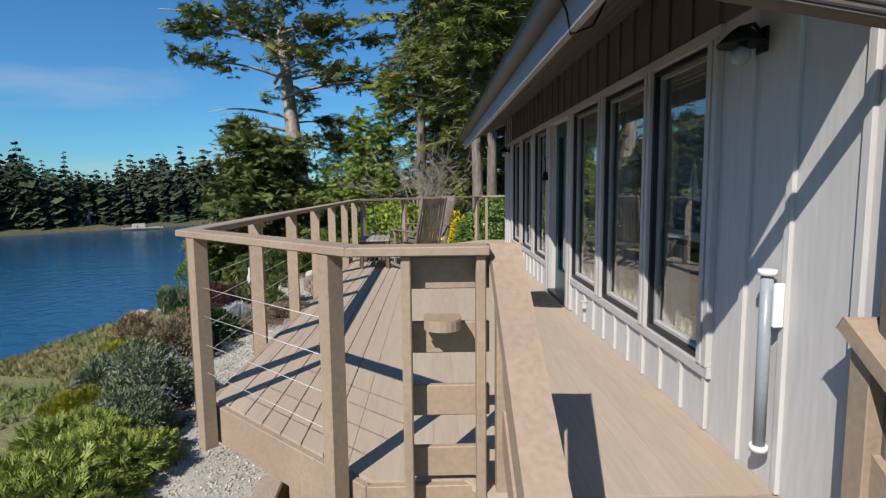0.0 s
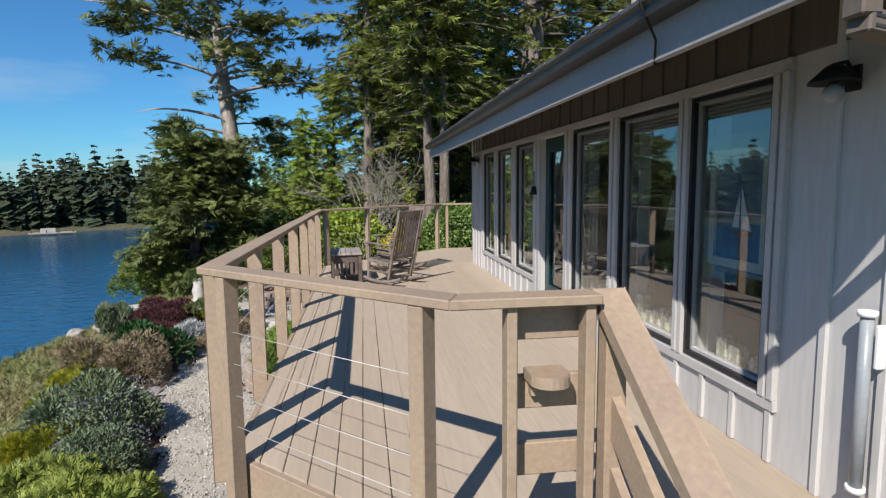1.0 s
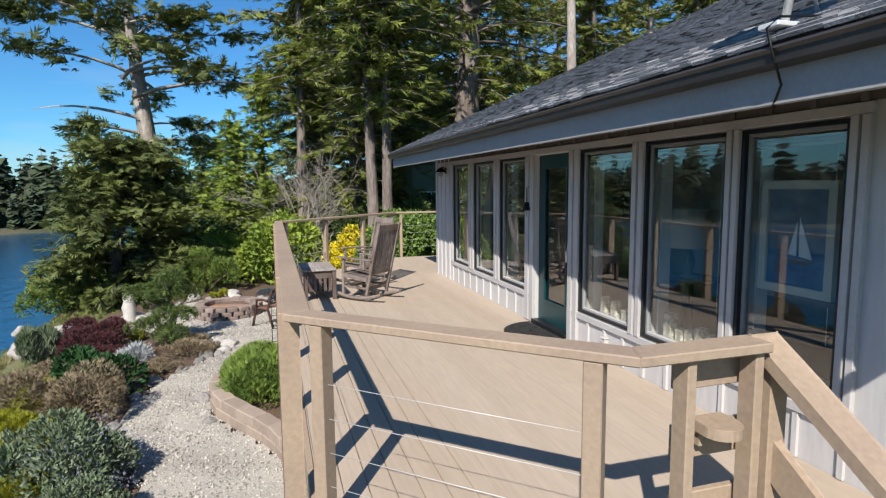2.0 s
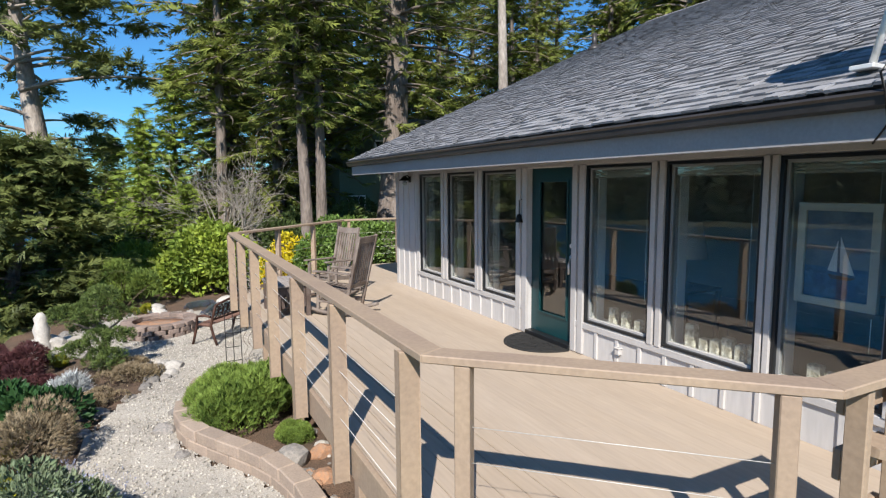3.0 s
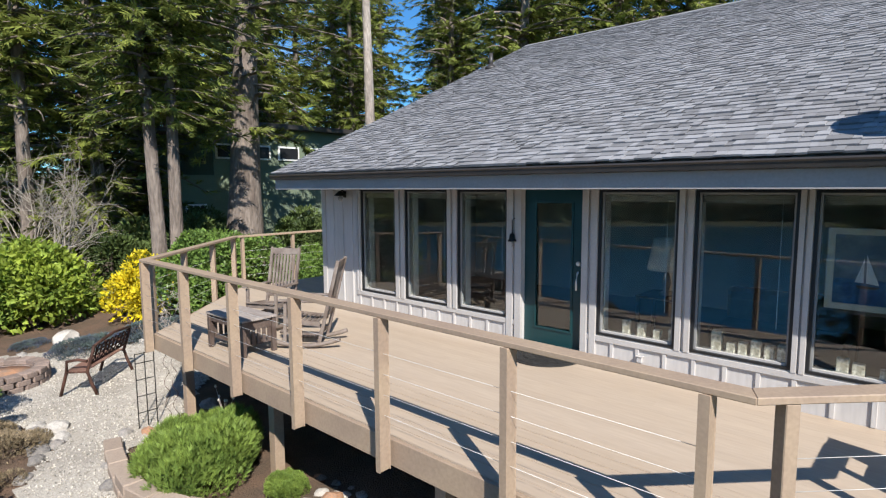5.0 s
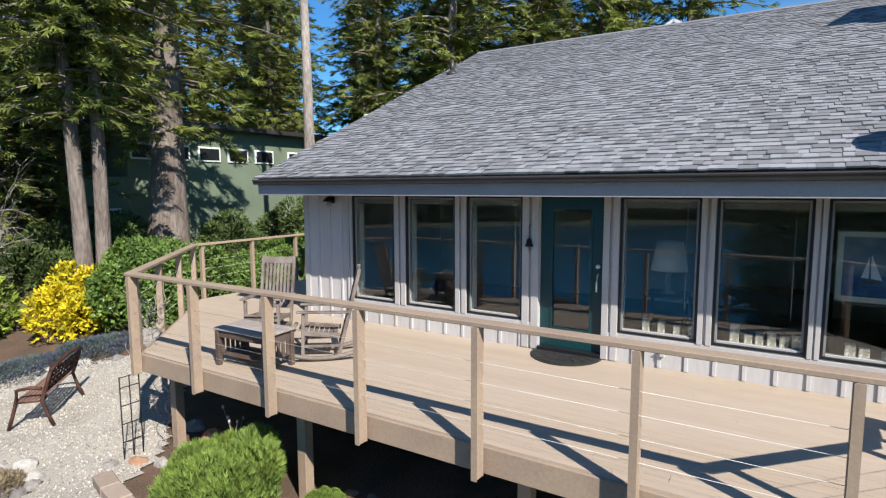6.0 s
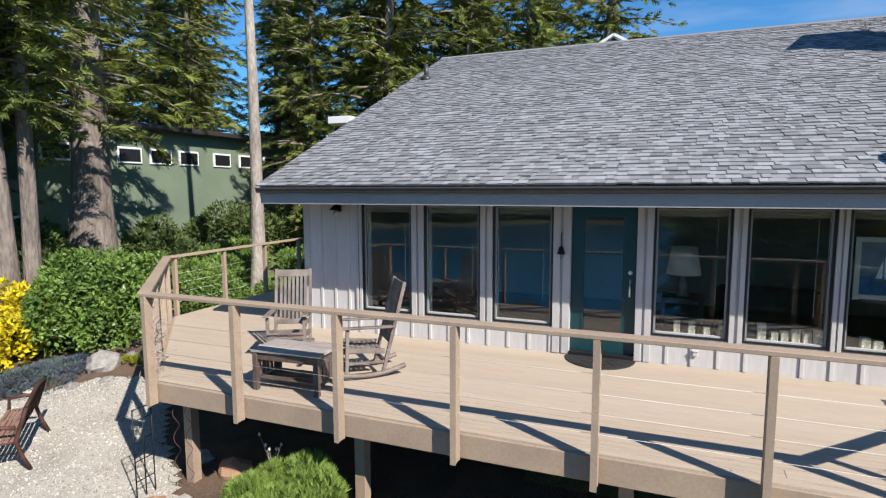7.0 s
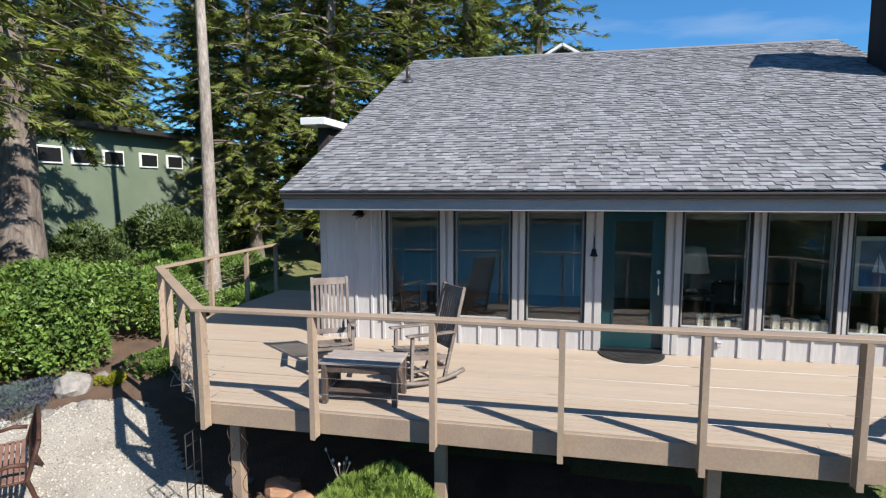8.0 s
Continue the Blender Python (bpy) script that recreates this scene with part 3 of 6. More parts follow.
HEMLOCK = leaf_mat("hemlock_needles", (0.25, 0.32, 0.05), (0.14, 0.20, 0.038), island=0.35, trans=0.3)
PINE = leaf_mat("pine_needles", (0.15, 0.175, 0.05), (0.075, 0.095, 0.032), island=0.4, trans=0.2)


def conifer(seed, h, r, first, per_m, frond=0.6, droop=0.35, lean=(0, 0), trunk_r=0.3, needles=None, bark=None, sparse=0.0, power=0.8, stub=0.0, clump=0):
    """Trunk with limbs, and a crown of needle sprays. Returns two meshes."""
    rg, fuller = np.random.RandomState(seed), np.random.RandomState(seed + 500)
    def axis(z):
        s = z / h
        return np.array([lean[0] * s + 0.25 * math.sin(3 * s + seed), lean[1] * s + 0.2 * math.sin(2.3 * s + 2 * seed), z])
    zs = np.linspace(-0.6, h, 14)
    paths = [np.array([axis(z) for z in zs])]
    flare = [trunk_r * (1 - 0.93 * max(z, 0) / h) * (1.0 + 0.55 * math.exp(-max(z, 0) / 0.7)) for z in zs]
    radii = [flare]
    o, al, si, sz = [], [], [], []
    z = first
    az = rg.rand() * 6.28
    while z < h - 0.2:
        az += 2.4 + rg.normal() * 0.4
        z += rg.exponential(1.0 / per_m)
        f = (z - first) / (h - first)
        if f >= 1:
            break
        L = max(0.35, r * (1 - f) ** power * rg.uniform(0.55, 1.1))
        if f < 0.25:
            L *= 0.65 + 1.4 * f
        ch = rg.rand()
        out = np.array([math.cos(az), math.sin(az), 0.0])
        sd = np.array([-math.sin(az), math.cos(az), 0.0])
        ss = np.linspace(0, 1, 6)
        rise = rg.uniform(0.0, 0.3) + 0.5 * f
        pts = np.array([axis(z) + out * L * s + np.array([0, 0, L * (rise * s - droop * s * s)]) + sd * 0.12 * L * math.sin(3 * s + ch * 6) for s in ss])
        paths.append(pts)
        radii.append([max(0.012, 0.02 + 0.018 * L) * (1 - 0.85 * s) for s in ss])
        if ch < sparse:
            continue
        if clump:
            for j in range(clump):
                s = rg.uniform(0.5, 1.0) if j else 1.0
                p = np.array([np.interp(s, ss, pts[:, k]) for k in range(3)]) + rg.normal(size=3) * 0.12 * L * np.array([1, 1, 0.25])
                for i in range(10):
                    d = fuller.normal(size=3) * np.array([1, 1, 0.4]) + out * 0.4
                    o.append(p + fuller.normal(size=3) * np.array([0.32, 0.32, 0.15]))
                    al.append(d)
                    si.append(np.cross(np.array([0, 0, 1.0]) + fuller.normal(size=3) * 0.5, d))
                    sz.append(frond * fuller.uniform(0.5, 0.9))
                for i in range(rg.randint(14, 24)):
                    d = rg.normal(size=3) * np.array([1, 1, 0.35]) + out * 0.5 + np.array([0, 0, 0.1])
                    o.append(p + rg.normal(size=3) * np.array([0.28, 0.28, 0.12]))
                    al.append(d)
                    si.append(np.cross(np.array([0, 0, 1.0]) + rg.normal(size=3) * 0.5, d))
                    sz.append(frond * rg.uniform(0.6, 1.2))
            continue
        m = max(3, int(L / (0.36 * frond)))
        for s in np.linspace(stub, 1.0, m):
            p = np.array([np.interp(s, ss, pts[:, k]) for k in range(3)])
            for sgn in (-1, 1):
                w = rg.uniform(0.5, 1.25)
                d = out * (0.55 + 0.7 * s) + sd * sgn * w * (1.15 - 0.75 * s) + np.array([0, 0, rg.normal() * 0.35 - 0.12])
                o.append(p + rg.normal(size=3) * 0.06)
                al.append(d)
                si.append(np.cross(np.array([0, 0, 1.0]) + rg.normal(size=3) * 0.55, d))
                sz.append(frond * rg.uniform(0.65, 1.25) * (1.1 - 0.35 * s))
    tv, tf = tubes_np(paths[:1], radii[:1], 12)
    lv, lf = tubes_np(paths[1:], radii[1:], 3)
    tf = tf + [tuple(i + len(tv) for i in q) for q in lf]
    tv = np.concatenate([tv, lv])
    trunk = np_mesh("trunk", tv, tf, bark or BARK, True)
    cv, cf = stamp(FROND, FROND_F, np.array(o), np.array(al), np.array(si), np.array(sz))
    return trunk, np_mesh("crown", cv, cf, needles or NEEDLE)


def plant_tree(name, meshes, at, label, category="tree", group="", turn=0.0, scale=1.0):
    t = thing(name, label, category, group, m=Matrix.Translation(at) @ Matrix.Rotation(turn, 4, "Z") @ Matrix.Scale(scale, 4))
    for k, me in zip(("trunk", "crown"), meshes):
        share(k, me, t, Matrix.Identity(4))
    return t


def gz(x, y):
    return (x, y, ground_z(x, y) - 0.05)


SPRUCE = [conifer(s, 19, 4.2, 1.4, 10, 0.53, 0.42, trunk_r=0.26) for s in (1, 2, 3)]
HEM = [conifer(s, 9, 2.9, 0.3, 15, 0.58, 0.42, trunk_r=0.14, needles=HEMLOCK) for s in (11, 12)]
TALL = [conifer(s, 24, 3.8, 6.0, 9, 0.65, 0.4, trunk_r=0.24, sparse=0.05) for s in (21, 22)]
lab = "tall dark green spruce with drooping needle boughs"
spots = [  # x, y, variant, scale
    (1.5, 24.5, 0, 1.0), (0.2, 28.5, 1, 0.9), (3.6, 27, 2, 1.1), (6.2, 30.5, 0, 1.1), (9.5, 31, 1, 1.05), (13, 33, 2, 1.05), (16.5, 31, 0, 1.1), (20, 32, 1, 1.05),
    (16.5, 17.2, 0, 1.25), (19.8, 14.6, 1, 1.3), (20, 19.5, 2, 1.4), (22.5, 12.2, 2, 1.35), (25.5, 8.8, 0, 1.3), (24, 16.5, 1, 1.5), (23, 22, 0, 1.5), (27, 13, 1, 1.5), (29, 9.5, 2, 1.4), (15.5, 20.5, 1, 0.95),
    (2, 46, 0, 1.2), (8, 48, 2, 1.2), (14, 47, 1, 1.2), (21, 47, 0, 1.2), (28, 43, 2, 1.2), (34, 36, 1, 1.1), (36, 28, 0, 1.1), (32, 18, 2, 1.0), (9, 40, 1, 1.0), (15.5, 41, 0, 1.1), (22, 41, 2, 1.0),
    (24, 29, 2, 1.0), (27, 26, 0, 0.95), (30.5, 23, 1, 0.9), (1.0, 33, 2, 1.2), (5.0, 36, 1, 1.2), (11, 37, 0, 1.25), (18, 38, 2, 1.2), (24, 35, 1, 1.15), (29, 31, 2, 1.1)]
for k, (x, y, v, s) in enumerate(spots):
    plant_tree("spruce_tree", SPRUCE[v], gz(x, y), lab, group="spruces behind the house", turn=k * 1.7, scale=s)
for k, (x, y, v, s) in enumerate([(1.45, 19.4, 0, 0.85), (2.05, 19.2, 1, 0.8), (-0.2, 24, 0, 0.95), (14.5, 26.5, 1, 0.9), (19.5, 25, 0, 0.9)]):
    plant_tree("spruce_tree", TALL[v], gz(x, y), "tall spruce with a bare lower trunk", group="bare-stemmed spruces", turn=k * 2.1, scale=s)
lab = "bright green young hemlock with feathery boughs"
for k, (x, y, v, s) in enumerate([(-1.9, 22.0, 0, 0.42), (-3.1, 22.9, 1, 0.46), (-3.0, 24.5, 0, 0.7), (-1.8, 26.5, 1, 0.9), (-4.6, 27.5, 1, 0.55), (-3.2, 31, 0, 0.7), (-6.2, 34, 1, 0.55), (-8, 40, 0, 0.6), (-5, 42, 1, 0.75), (-11, 46, 0, 0.7)]):
    plant_tree("hemlock_tree", HEM[v], gz(x, y), lab, group="hemlocks along the bank", turn=k * 1.3, scale=s)
# the old spruce with a thick trunk
plant_tree("old_spruce", conifer(31, 20, 5.0, 4.6, 7.5, 0.65, 0.4, lean=(0.6, 0.3), trunk_r=0.62, sparse=0.1, stub=0.3), gz(5.65, 22.1), "old spruce with a thick flared reddish-grey trunk")
# the slender bare pale trunk
plant_tree("slender_spruce", conifer(33, 21, 1.6, 13, 3, 0.55, 0.4, trunk_r=0.22, bark=PALEBARK), gz(7.9, 17.9), "slender tree with a tall bare pale trunk")
# the leaning pine on the bank: broad, ragged
plant_tree("leaning_pine", conifer(41, 15.5, 5.8, 5.0, 3.2, 0.6, 0.24, lean=(-1.2, -0.5), trunk_r=0.55, needles=PINE, bark=PALEBARK, sparse=0.05, power=0.3, clump=6), gz(-6.0, 28.0), "tall leaning shore pine with ragged open crown")
plant_tree("shore_pine", conifer(43, 4.7, 2.3, 0.3, 11, 0.42, 0.12, lean=(0.3, 0), trunk_r=0.2, needles=PINE, power=0.42, clump=7), gz(-6.3, 20.0), "dense dark shore pine on the bank")

lab = "dark spruce on the lower bank"
BANK = [conifer(s, 11, 2.5, 0.2, 26, 0.8, 0.42, trunk_r=0.2, power=0.6) for s in (5, 6)]
for k, (x, y, v, s) in enumerate([(-14.2, 4.8, 0, 0.95), (-14, 2.2, 1, 1.0), (-14.4, -0.6, 0, 1.05), (-14, -3.4, 1, 1.0), (-14.8, -6.2, 0, 1.0), (-17, 3.4, 1, 1.0), (-17.2, 0.8, 0, 1.1), (-17, -2.2, 1, 1.05)]):
    plant_tree("spruce_tree", BANK[v], gz(x, y), lab, group="spruces on the lower bank", turn=k * 1.1, scale=s)

# far shore: land and woods
bm = bmesh.new()
SHORE = [(yaw, 142 + 9 * math.sin(yaw * 0.09) + (40 if yaw < 16 else 0)) for yaw in range(-8, 200, 4)]
rows = []
for yaw, R in SHORE:
    w = Vector((-math.sin(radians(yaw)), math.cos(radians(yaw)), 0))
    rows.append([bm.verts.new(w * (R + d) + Vector((0, 0, z))) for d, z in ((-3, WATER - 1), (0, WATER + 0.2), (3, WATER + 1.0), (25, WATER + 2.5), (70, WATER + 6), (220, WATER + 9), (900, WATER + 5))])
for a, b in zip(rows, rows[1:]):
    for k in range(6):
        bm.faces.new((a[k], b[k], b[k + 1], a[k + 1])).smooth = True
bmesh.ops.recalc_face_normals(bm, faces=bm.faces)
FARLAND = mat("far_shore_soil", (0.09, 0.078, 0.045), 0.95, vary=0.3, scale=0.08, fine=1.5, bump=0, second=(0.05, 0.06, 0.025))
tagged(obj("far_shore", bm, FARLAND), "low brown and green far river bank", "river bank", kind="structure")
rg = np.random.RandomState(7)
o, al, si, sz = [], [], [], []
paths, radii = [], []
for k in range(2100):
    yaw = rg.uniform(-6, 198)
    R = np.interp(yaw, [s[0] for s in SHORE], [s[1] for s in SHORE])
    d = rg.choice([rg.uniform(3, 7), rg.uniform(5, 22), rg.uniform(22, 75)])
    z0 = WATER + np.interp(d, [3, 25, 70, 220], [1, 2.5, 6, 9]) - 0.3
    h = (rg.uniform(7, 15) + 4.5 * rg.rand() ** 3 + 3.0 * math.sin(yaw * 0.35) * (d > 20)) * (1.0 if 14 < yaw < 75 else 0.75)
    h *= 0.4 + 0.6 * min(1.0, d / 9)
    c = np.array([-math.sin(radians(yaw)) * (R + d), math.cos(radians(yaw)) * (R + d), z0])
    rr = h * rg.uniform(0.15, 0.27)
    blunt = rg.rand() < 0.5
    for f in np.linspace(0.06, 0.97, 11):
        m = 6 if f < 0.7 else 4
        for j in range(m):
            az = rg.rand() * 6.28
            dd = np.array([math.cos(az), math.sin(az), -0.35 - 0.2 * rg.rand()])
            o.append(c + np.array([0, 0, h * f]) + rg.normal(size=3) * 0.1)
            al.append(dd)
            si.append(np.array([-math.sin(az), math.cos(az), rg.normal() * 0.3]))
            sz.append(rr * (1.15 - (f ** 3 if blunt else f)) * rg.uniform(0.7, 1.5) * (0.75 if blunt else 1.0) + 0.3)
    paths.append([c, c + np.array([0, 0, h * 0.5]), c + np.array([0, 0, h])])
    radii.append([0.22, 0.15, 0.03])
FT = np.array([(0, -0.16, 0), (0.45, -0.62, -0.03), (1.0, 0.0, -0.15), (0.45, 0.62, -0.03), (0, 0.16, 0)])
v, f = stamp(FT, np.array([(0, 1, 2), (0, 2, 4), (4, 2, 3)]), np.array(o), np.array(al), np.array(si), np.array(sz))
FARNEEDLE = leaf_mat("far_needles", (0.065, 0.085, 0.045), (0.042, 0.057, 0.035), island=0.35, trans=0.1, scale=0.03)
woods = thing("far_woods", "dark conifer woods along the far shore", "woods", kind="stuff")
share("crowns", np_mesh("crowns", v, f, FARNEEDLE), woods, Matrix.Identity(4))
v, f = tubes_np(paths, radii, 4)
share("trunks", np_mesh("trunks", v, f, BARK), woods, Matrix.Identity(4))

# ---- inside the house ----
INWALL = mat("inside_wall_paint", (0.58, 0.54, 0.46), 0.85, vary=0.05, bump=0.05)
INFLOOR = mat("inside_floor_wood", (0.10, 0.06, 0.035), 0.4, vary=0.15, stretch=(1, 0.1, 1), bump=0.05)
tagged(obj("floor_inside", box((WX + WT, Y0 + WT, -0.1), (HB - WT, Y1 - WT, 0.02)), INFLOOR), "dark wooden floor inside the house", "floor", kind="structure")
tagged(obj("ceiling_inside", box((WX + WT, Y0 + WT, 2.36), (HB - WT, Y1 - WT, 2.42)), INWALL), "plain ceiling inside the house", "ceiling", kind="structure")
tagged(obj("wall_inside", box((5.6, Y0 + WT + 0.01, 0.02), (5.7, Y1 - WT - 0.01, 2.36)), INWALL), "plain painted wall inside the house", "wall", kind="structure")
SHADE = mat("lamp_shade_cloth", (0.82, 0.79, 0.7), 0.9, vary=0.04, bump=0.1)
t = thing("table_lamp", "table lamp with a pale cone shade behind the window", "lamp", m=Matrix.Translation((2.55, 5.5, 0.74)))
part("shade", lathe([(0.24, 0.32), (0.17, 0.71), (0.165, 0.71), (0.235, 0.32)]), SHADE, t)
part("base", lathe([(0.09, 0.0), (0.09, 0.02), (0.03, 0.05), (0.06, 0.16), (0.02, 0.28), (0.015, 0.5)]), PALEWOOD, t)
t = thing("side_table", "dark wooden side table under the lamp", "table", m=Matrix.Translation((2.55, 5.5, 0.02)))
part("top", box((-0.28, -0.28, 0.69), (0.28, 0.28, 0.72), 0.005), DARKWOOD, t)
for sx in (-0.25, 0.25):
    for sy in (-0.25, 0.25):
        part("leg", box((sx - 0.02, sy - 0.02, 0), (sx + 0.02, sy + 0.02, 0.69)), DARKWOOD, t)
# framed picture on a stand
FRAMEWOOD = mat("pale_picture_frame", (0.6, 0.55, 0.46), 0.5, vary=0.08, bump=0.1)
SEA = mat("painted_sea", (0.02, 0.07, 0.18), 0.5, vary=0.3, scale=8, fine=30, bump=0, second=(0.05, 0.14, 0.26))
PSKY = mat("painted_sky", (0.10, 0.14, 0.19), 0.5, vary=0.15, scale=6, bump=0, second=(0.2, 0.24, 0.28))
SAIL = mat("painted_sail", (0.72, 0.74, 0.76), 0.6, vary=0.05, bump=0)
t = thing("picture", "pale framed painting of a white sailboat on blue sea", "picture")
px, py0, py1, pz0, pz1 = WX + 0.10, 3.15, 3.69, 1.0, 1.73
bm = bmesh.new()
fw = 0.055
box((px - 0.02, py0, pz0), (px + 0.02, py0 + fw, pz1), bm=bm)
box((px - 0.02, py1 - fw, pz0), (px + 0.02, py1, pz1), bm=bm)
box((px - 0.02, py0 + fw, pz0), (px + 0.02, py1 - fw, pz0 + fw), bm=bm)
box((px - 0.02, py0 + fw, pz1 - fw), (px + 0.02, py1 - fw, pz1), bm=bm)
part("frame", bm, FRAMEWOOD, t)
part("canvas_sea", box((px, py0 + fw, pz0 + fw), (px + 0.01, py1 - fw, 1.28)), SEA, t)
part("canvas_sky", box((px, py0 + fw, 1.28), (px + 0.01, py1 - fw, pz1 - fw)), PSKY, t)
def flat_tri(pts, x):
    bm = bmesh.new()
    lo = [bm.verts.new((x, y, z)) for y, z in pts]
    hi = [bm.verts.new((x + 0.003, y, z)) for y, z in pts]
    bm.faces.new(lo)
    bm.faces.new(hi[::-1])
    for i in range(len(pts)):
        bm.faces.new((lo[i], hi[i], hi[(i + 1) % len(pts)], lo[(i + 1) % len(pts)]))
    bmesh.ops.recalc_face_normals(bm, faces=bm.faces)
    return bm
part("sail", flat_tri([(3.40, 1.50), (3.393, 1.25), (3.30, 1.235)], px - 0.006), SAIL, t)
part("sail", flat_tri([(3.415, 1.47), (3.412, 1.25), (3.475, 1.255)], px - 0.006), SAIL, t)
part("hull", flat_tri([(3.47, 1.23), (3.45, 1.20), (3.33, 1.20), (3.29, 1.218)], px - 0.006), DARKWOOD, t)
t = thing("easel", "dark wooden stand behind the picture", "stand")
for y in (3.2, 3.6):
    part("leg", bar((px + 0.045, y, 0.02), (px + 0.045, y, 1.5), 0.03, 0.03), DARKWOOD, t)
part("ledge", box((px - 0.02, 3.12, 0.965), (px + 0.06, 3.6, 0.997)), DARKWOOD, t)
t = thing("sofa", "dark brown upholstered sofa inside the room", "sofa")
part("seat", box((2.6, 3.6, 0.04), (3.3, 5.0, 0.42), 0.05), DARKWOOD, t)
part("backrest", box((3.3, 3.6, 0.04), (3.5, 5.0, 0.8), 0.05), DARKWOOD, t)
# jars of shells along the window sills
JAR = mat("shell_filled_glass", (0.72, 0.68, 0.58), 0.35, vary=0.35, scale=18, fine=60, bump=0.4, second=(0.25, 0.22, 0.16))
for k, (y, w, h) in enumerate([(5.05, 0.05, 0.17), (5.22, 0.05, 0.14), (5.40, 0.05, 0.19), (5.58, 0.05, 0.2), (3.99, 0.06, 0.2), (4.11, 0.055, 0.17), (4.23, 0.055, 0.2), (4.35, 0.05, 0.16), (4.46, 0.05, 0.14), (4.60, 0.06, 0.24), (3.40, 0.06, 0.14), (3.52, 0.06, 0.17), (3.2, 0.06, 0.12)]):
    t = thing("jar", "square glass jar filled with shells on the window sill", "jar", group="jars on the sills", m=Matrix.Translation((WX + 0.125, y, SILL + 0.003)))
    part("body", box((-0.04, -w * 0.8, 0), (0.04, w * 0.8, h), 0.006), JAR, t)
BLIND = mat("raised_blind", (0.5, 0.47, 0.42), 0.7, vary=0.1, bump=0.1)
for a, b in WINDOWS:
    t = thing("window_blind", "raised slatted blind bunched at the window head", "blind", group="window blinds")
    for k in range(4):
        part("slat", box((WX + 0.08, a + 0.04, HEAD - 0.055 - 0.025 * k), (WX + 0.12, b - 0.04, HEAD - 0.038 - 0.025 * k)), BLIND, t)

# ---- on the walls and roof ----
PVCGLOBE = mat("frosted_globe", (0.30, 0.30, 0.29), 0.25, vary=0.05, bump=0)


def wall_lamp(y, z):
    t = thing("wall_lamp", "black wall lamp with a clear round bulb", "lamp", group="wall lamps", m=Matrix.Translation((WX - 0.02, y, z)) @ Matrix.Scale(0.78, 4))
    part("bracket", box((-0.02, -0.05, 0.02), (0.0, 0.05, 0.16), 0.004), IRON, t)
    bm = lathe([(0.015, 0.17), (0.05, 0.15), (0.13, 0.07), (0.128, 0.06), (0.05, 0.1), (0.03, 0.06)], centre=(-0.13, 0, 0))
    part("shade", bm, IRON, t)
    part("arm", tube([(0, 0, 0.1), (-0.06, 0, 0.18), (-0.13, 0, 0.16)], 0.012), IRON, t)
    part("bulb", lathe([(0.02, 0.06), (0.05, 0.03), (0.055, 0.0), (0.04, -0.035), (0.01, -0.05)], centre=(-0.13, 0, 0)), PVCGLOBE, t, "grey frosted globe")
wall_lamp(10.62, 1.92)
wall_lamp(2.53, 1.90)
t = thing("wind_bell", "dark iron bell hanging beside the door", "bell", m=Matrix.Translation((WX - 0.06, 7.08, 1.42)))
part("bell", lathe([(0.012, 0.09), (0.03, 0.08), (0.04, 0.02), (0.06, -0.01), (0.055, -0.015)], sides=14), IRON, t)
part("bracket", tube([(0.05, 0, 0.28), (0.0, 0, 0.26), (0, 0, 0.09)], 0.007), IRON, t)
part("clapper_cord", tube([(0, 0, -0.01), (0, 0, -0.09)], 0.003), IRON, t)
t = thing("rain_gauge_tube", "long grey tube in white wall brackets", "tube", m=Matrix.Translation((WX - 0.065, 2.34, 0.0)))
PVC = mat("grey_pvc", (0.28, 0.30, 0.32), 0.35, vary=0.06, bump=0.02)
part("tube", tube([(0, 0, 0.20), (0, 0, 0.98)], 0.026, sides=16), PVC, t)
for z in (0.19, 0.97):
    part("cap", lathe([(0.038, z - 0.012), (0.038, z + 0.012)]), WHITEFRAME, t, "white end bracket")
part("clip", box((0.0, -0.06, 0.74), (0.045, -0.038, 0.93), 0.006), WHITEFRAME, t)
t = thing("downspout", "ribbed grey downspout from the gutter to the wall", "downspout")
part("pipe", bar((0.60, 1.62, 1.93), (1.42, 1.71, 1.83), 0.07, 0.06, bevel=0.006), SOFFIT, t)
part("drop", bar((0.61, 1.62, 2.25), (0.61, 1.62, 1.94), 0.07, 0.06, bevel=0.006, up=(1, 0, 0)), SOFFIT, t)
part("pipe", bar((1.445, 1.69, 1.82), (1.445, 1.69, -1.2), 0.07, 0.06, bevel=0.006, up=(1, 0, 0)), SOFFIT, t)
for dz in (-0.012, 0.012):
    part("rib", bar((0.62, 1.588, 1.927 + dz), (1.40, 1.67, 1.833 + dz), 0.006, 0.008), GUTTER, t)
def roof_z(x):
    return EAVE_Z + PITCH * (x - EAVE_X)
t = thing("roof_vent_pipe", "dark vent pipe on the roof", "vent", m=Matrix.Translation((6.15, 11.12, roof_z(6.15) - 0.03)))
part("pipe", lathe([(0.055, 0.0), (0.05, 0.36), (0.04, 0.36)], sides=14), GUTTER, t)
part("flashing", lathe([(0.15, -0.02), (0.13, 0.05), (0.06, 0.12)], sides=14), GUTTER, t)
t = thing("chimney", "square dark wood-clad chimney on the roof", "chimney")
CHIM = mat("dark_chimney_cladding", (0.035, 0.03, 0.028), 0.8, vary=0.2, stretch=(1, 1, 0.1), bump=0.3)
part("shaft", box((5.0, 0.85, -1.5), (6.1, 1.70, 6.85), 0.01), CHIM, t)
part("cap", box((4.9, 0.75, 6.85), (6.2, 1.80, 6.95), 0.01), GUTTER, t)
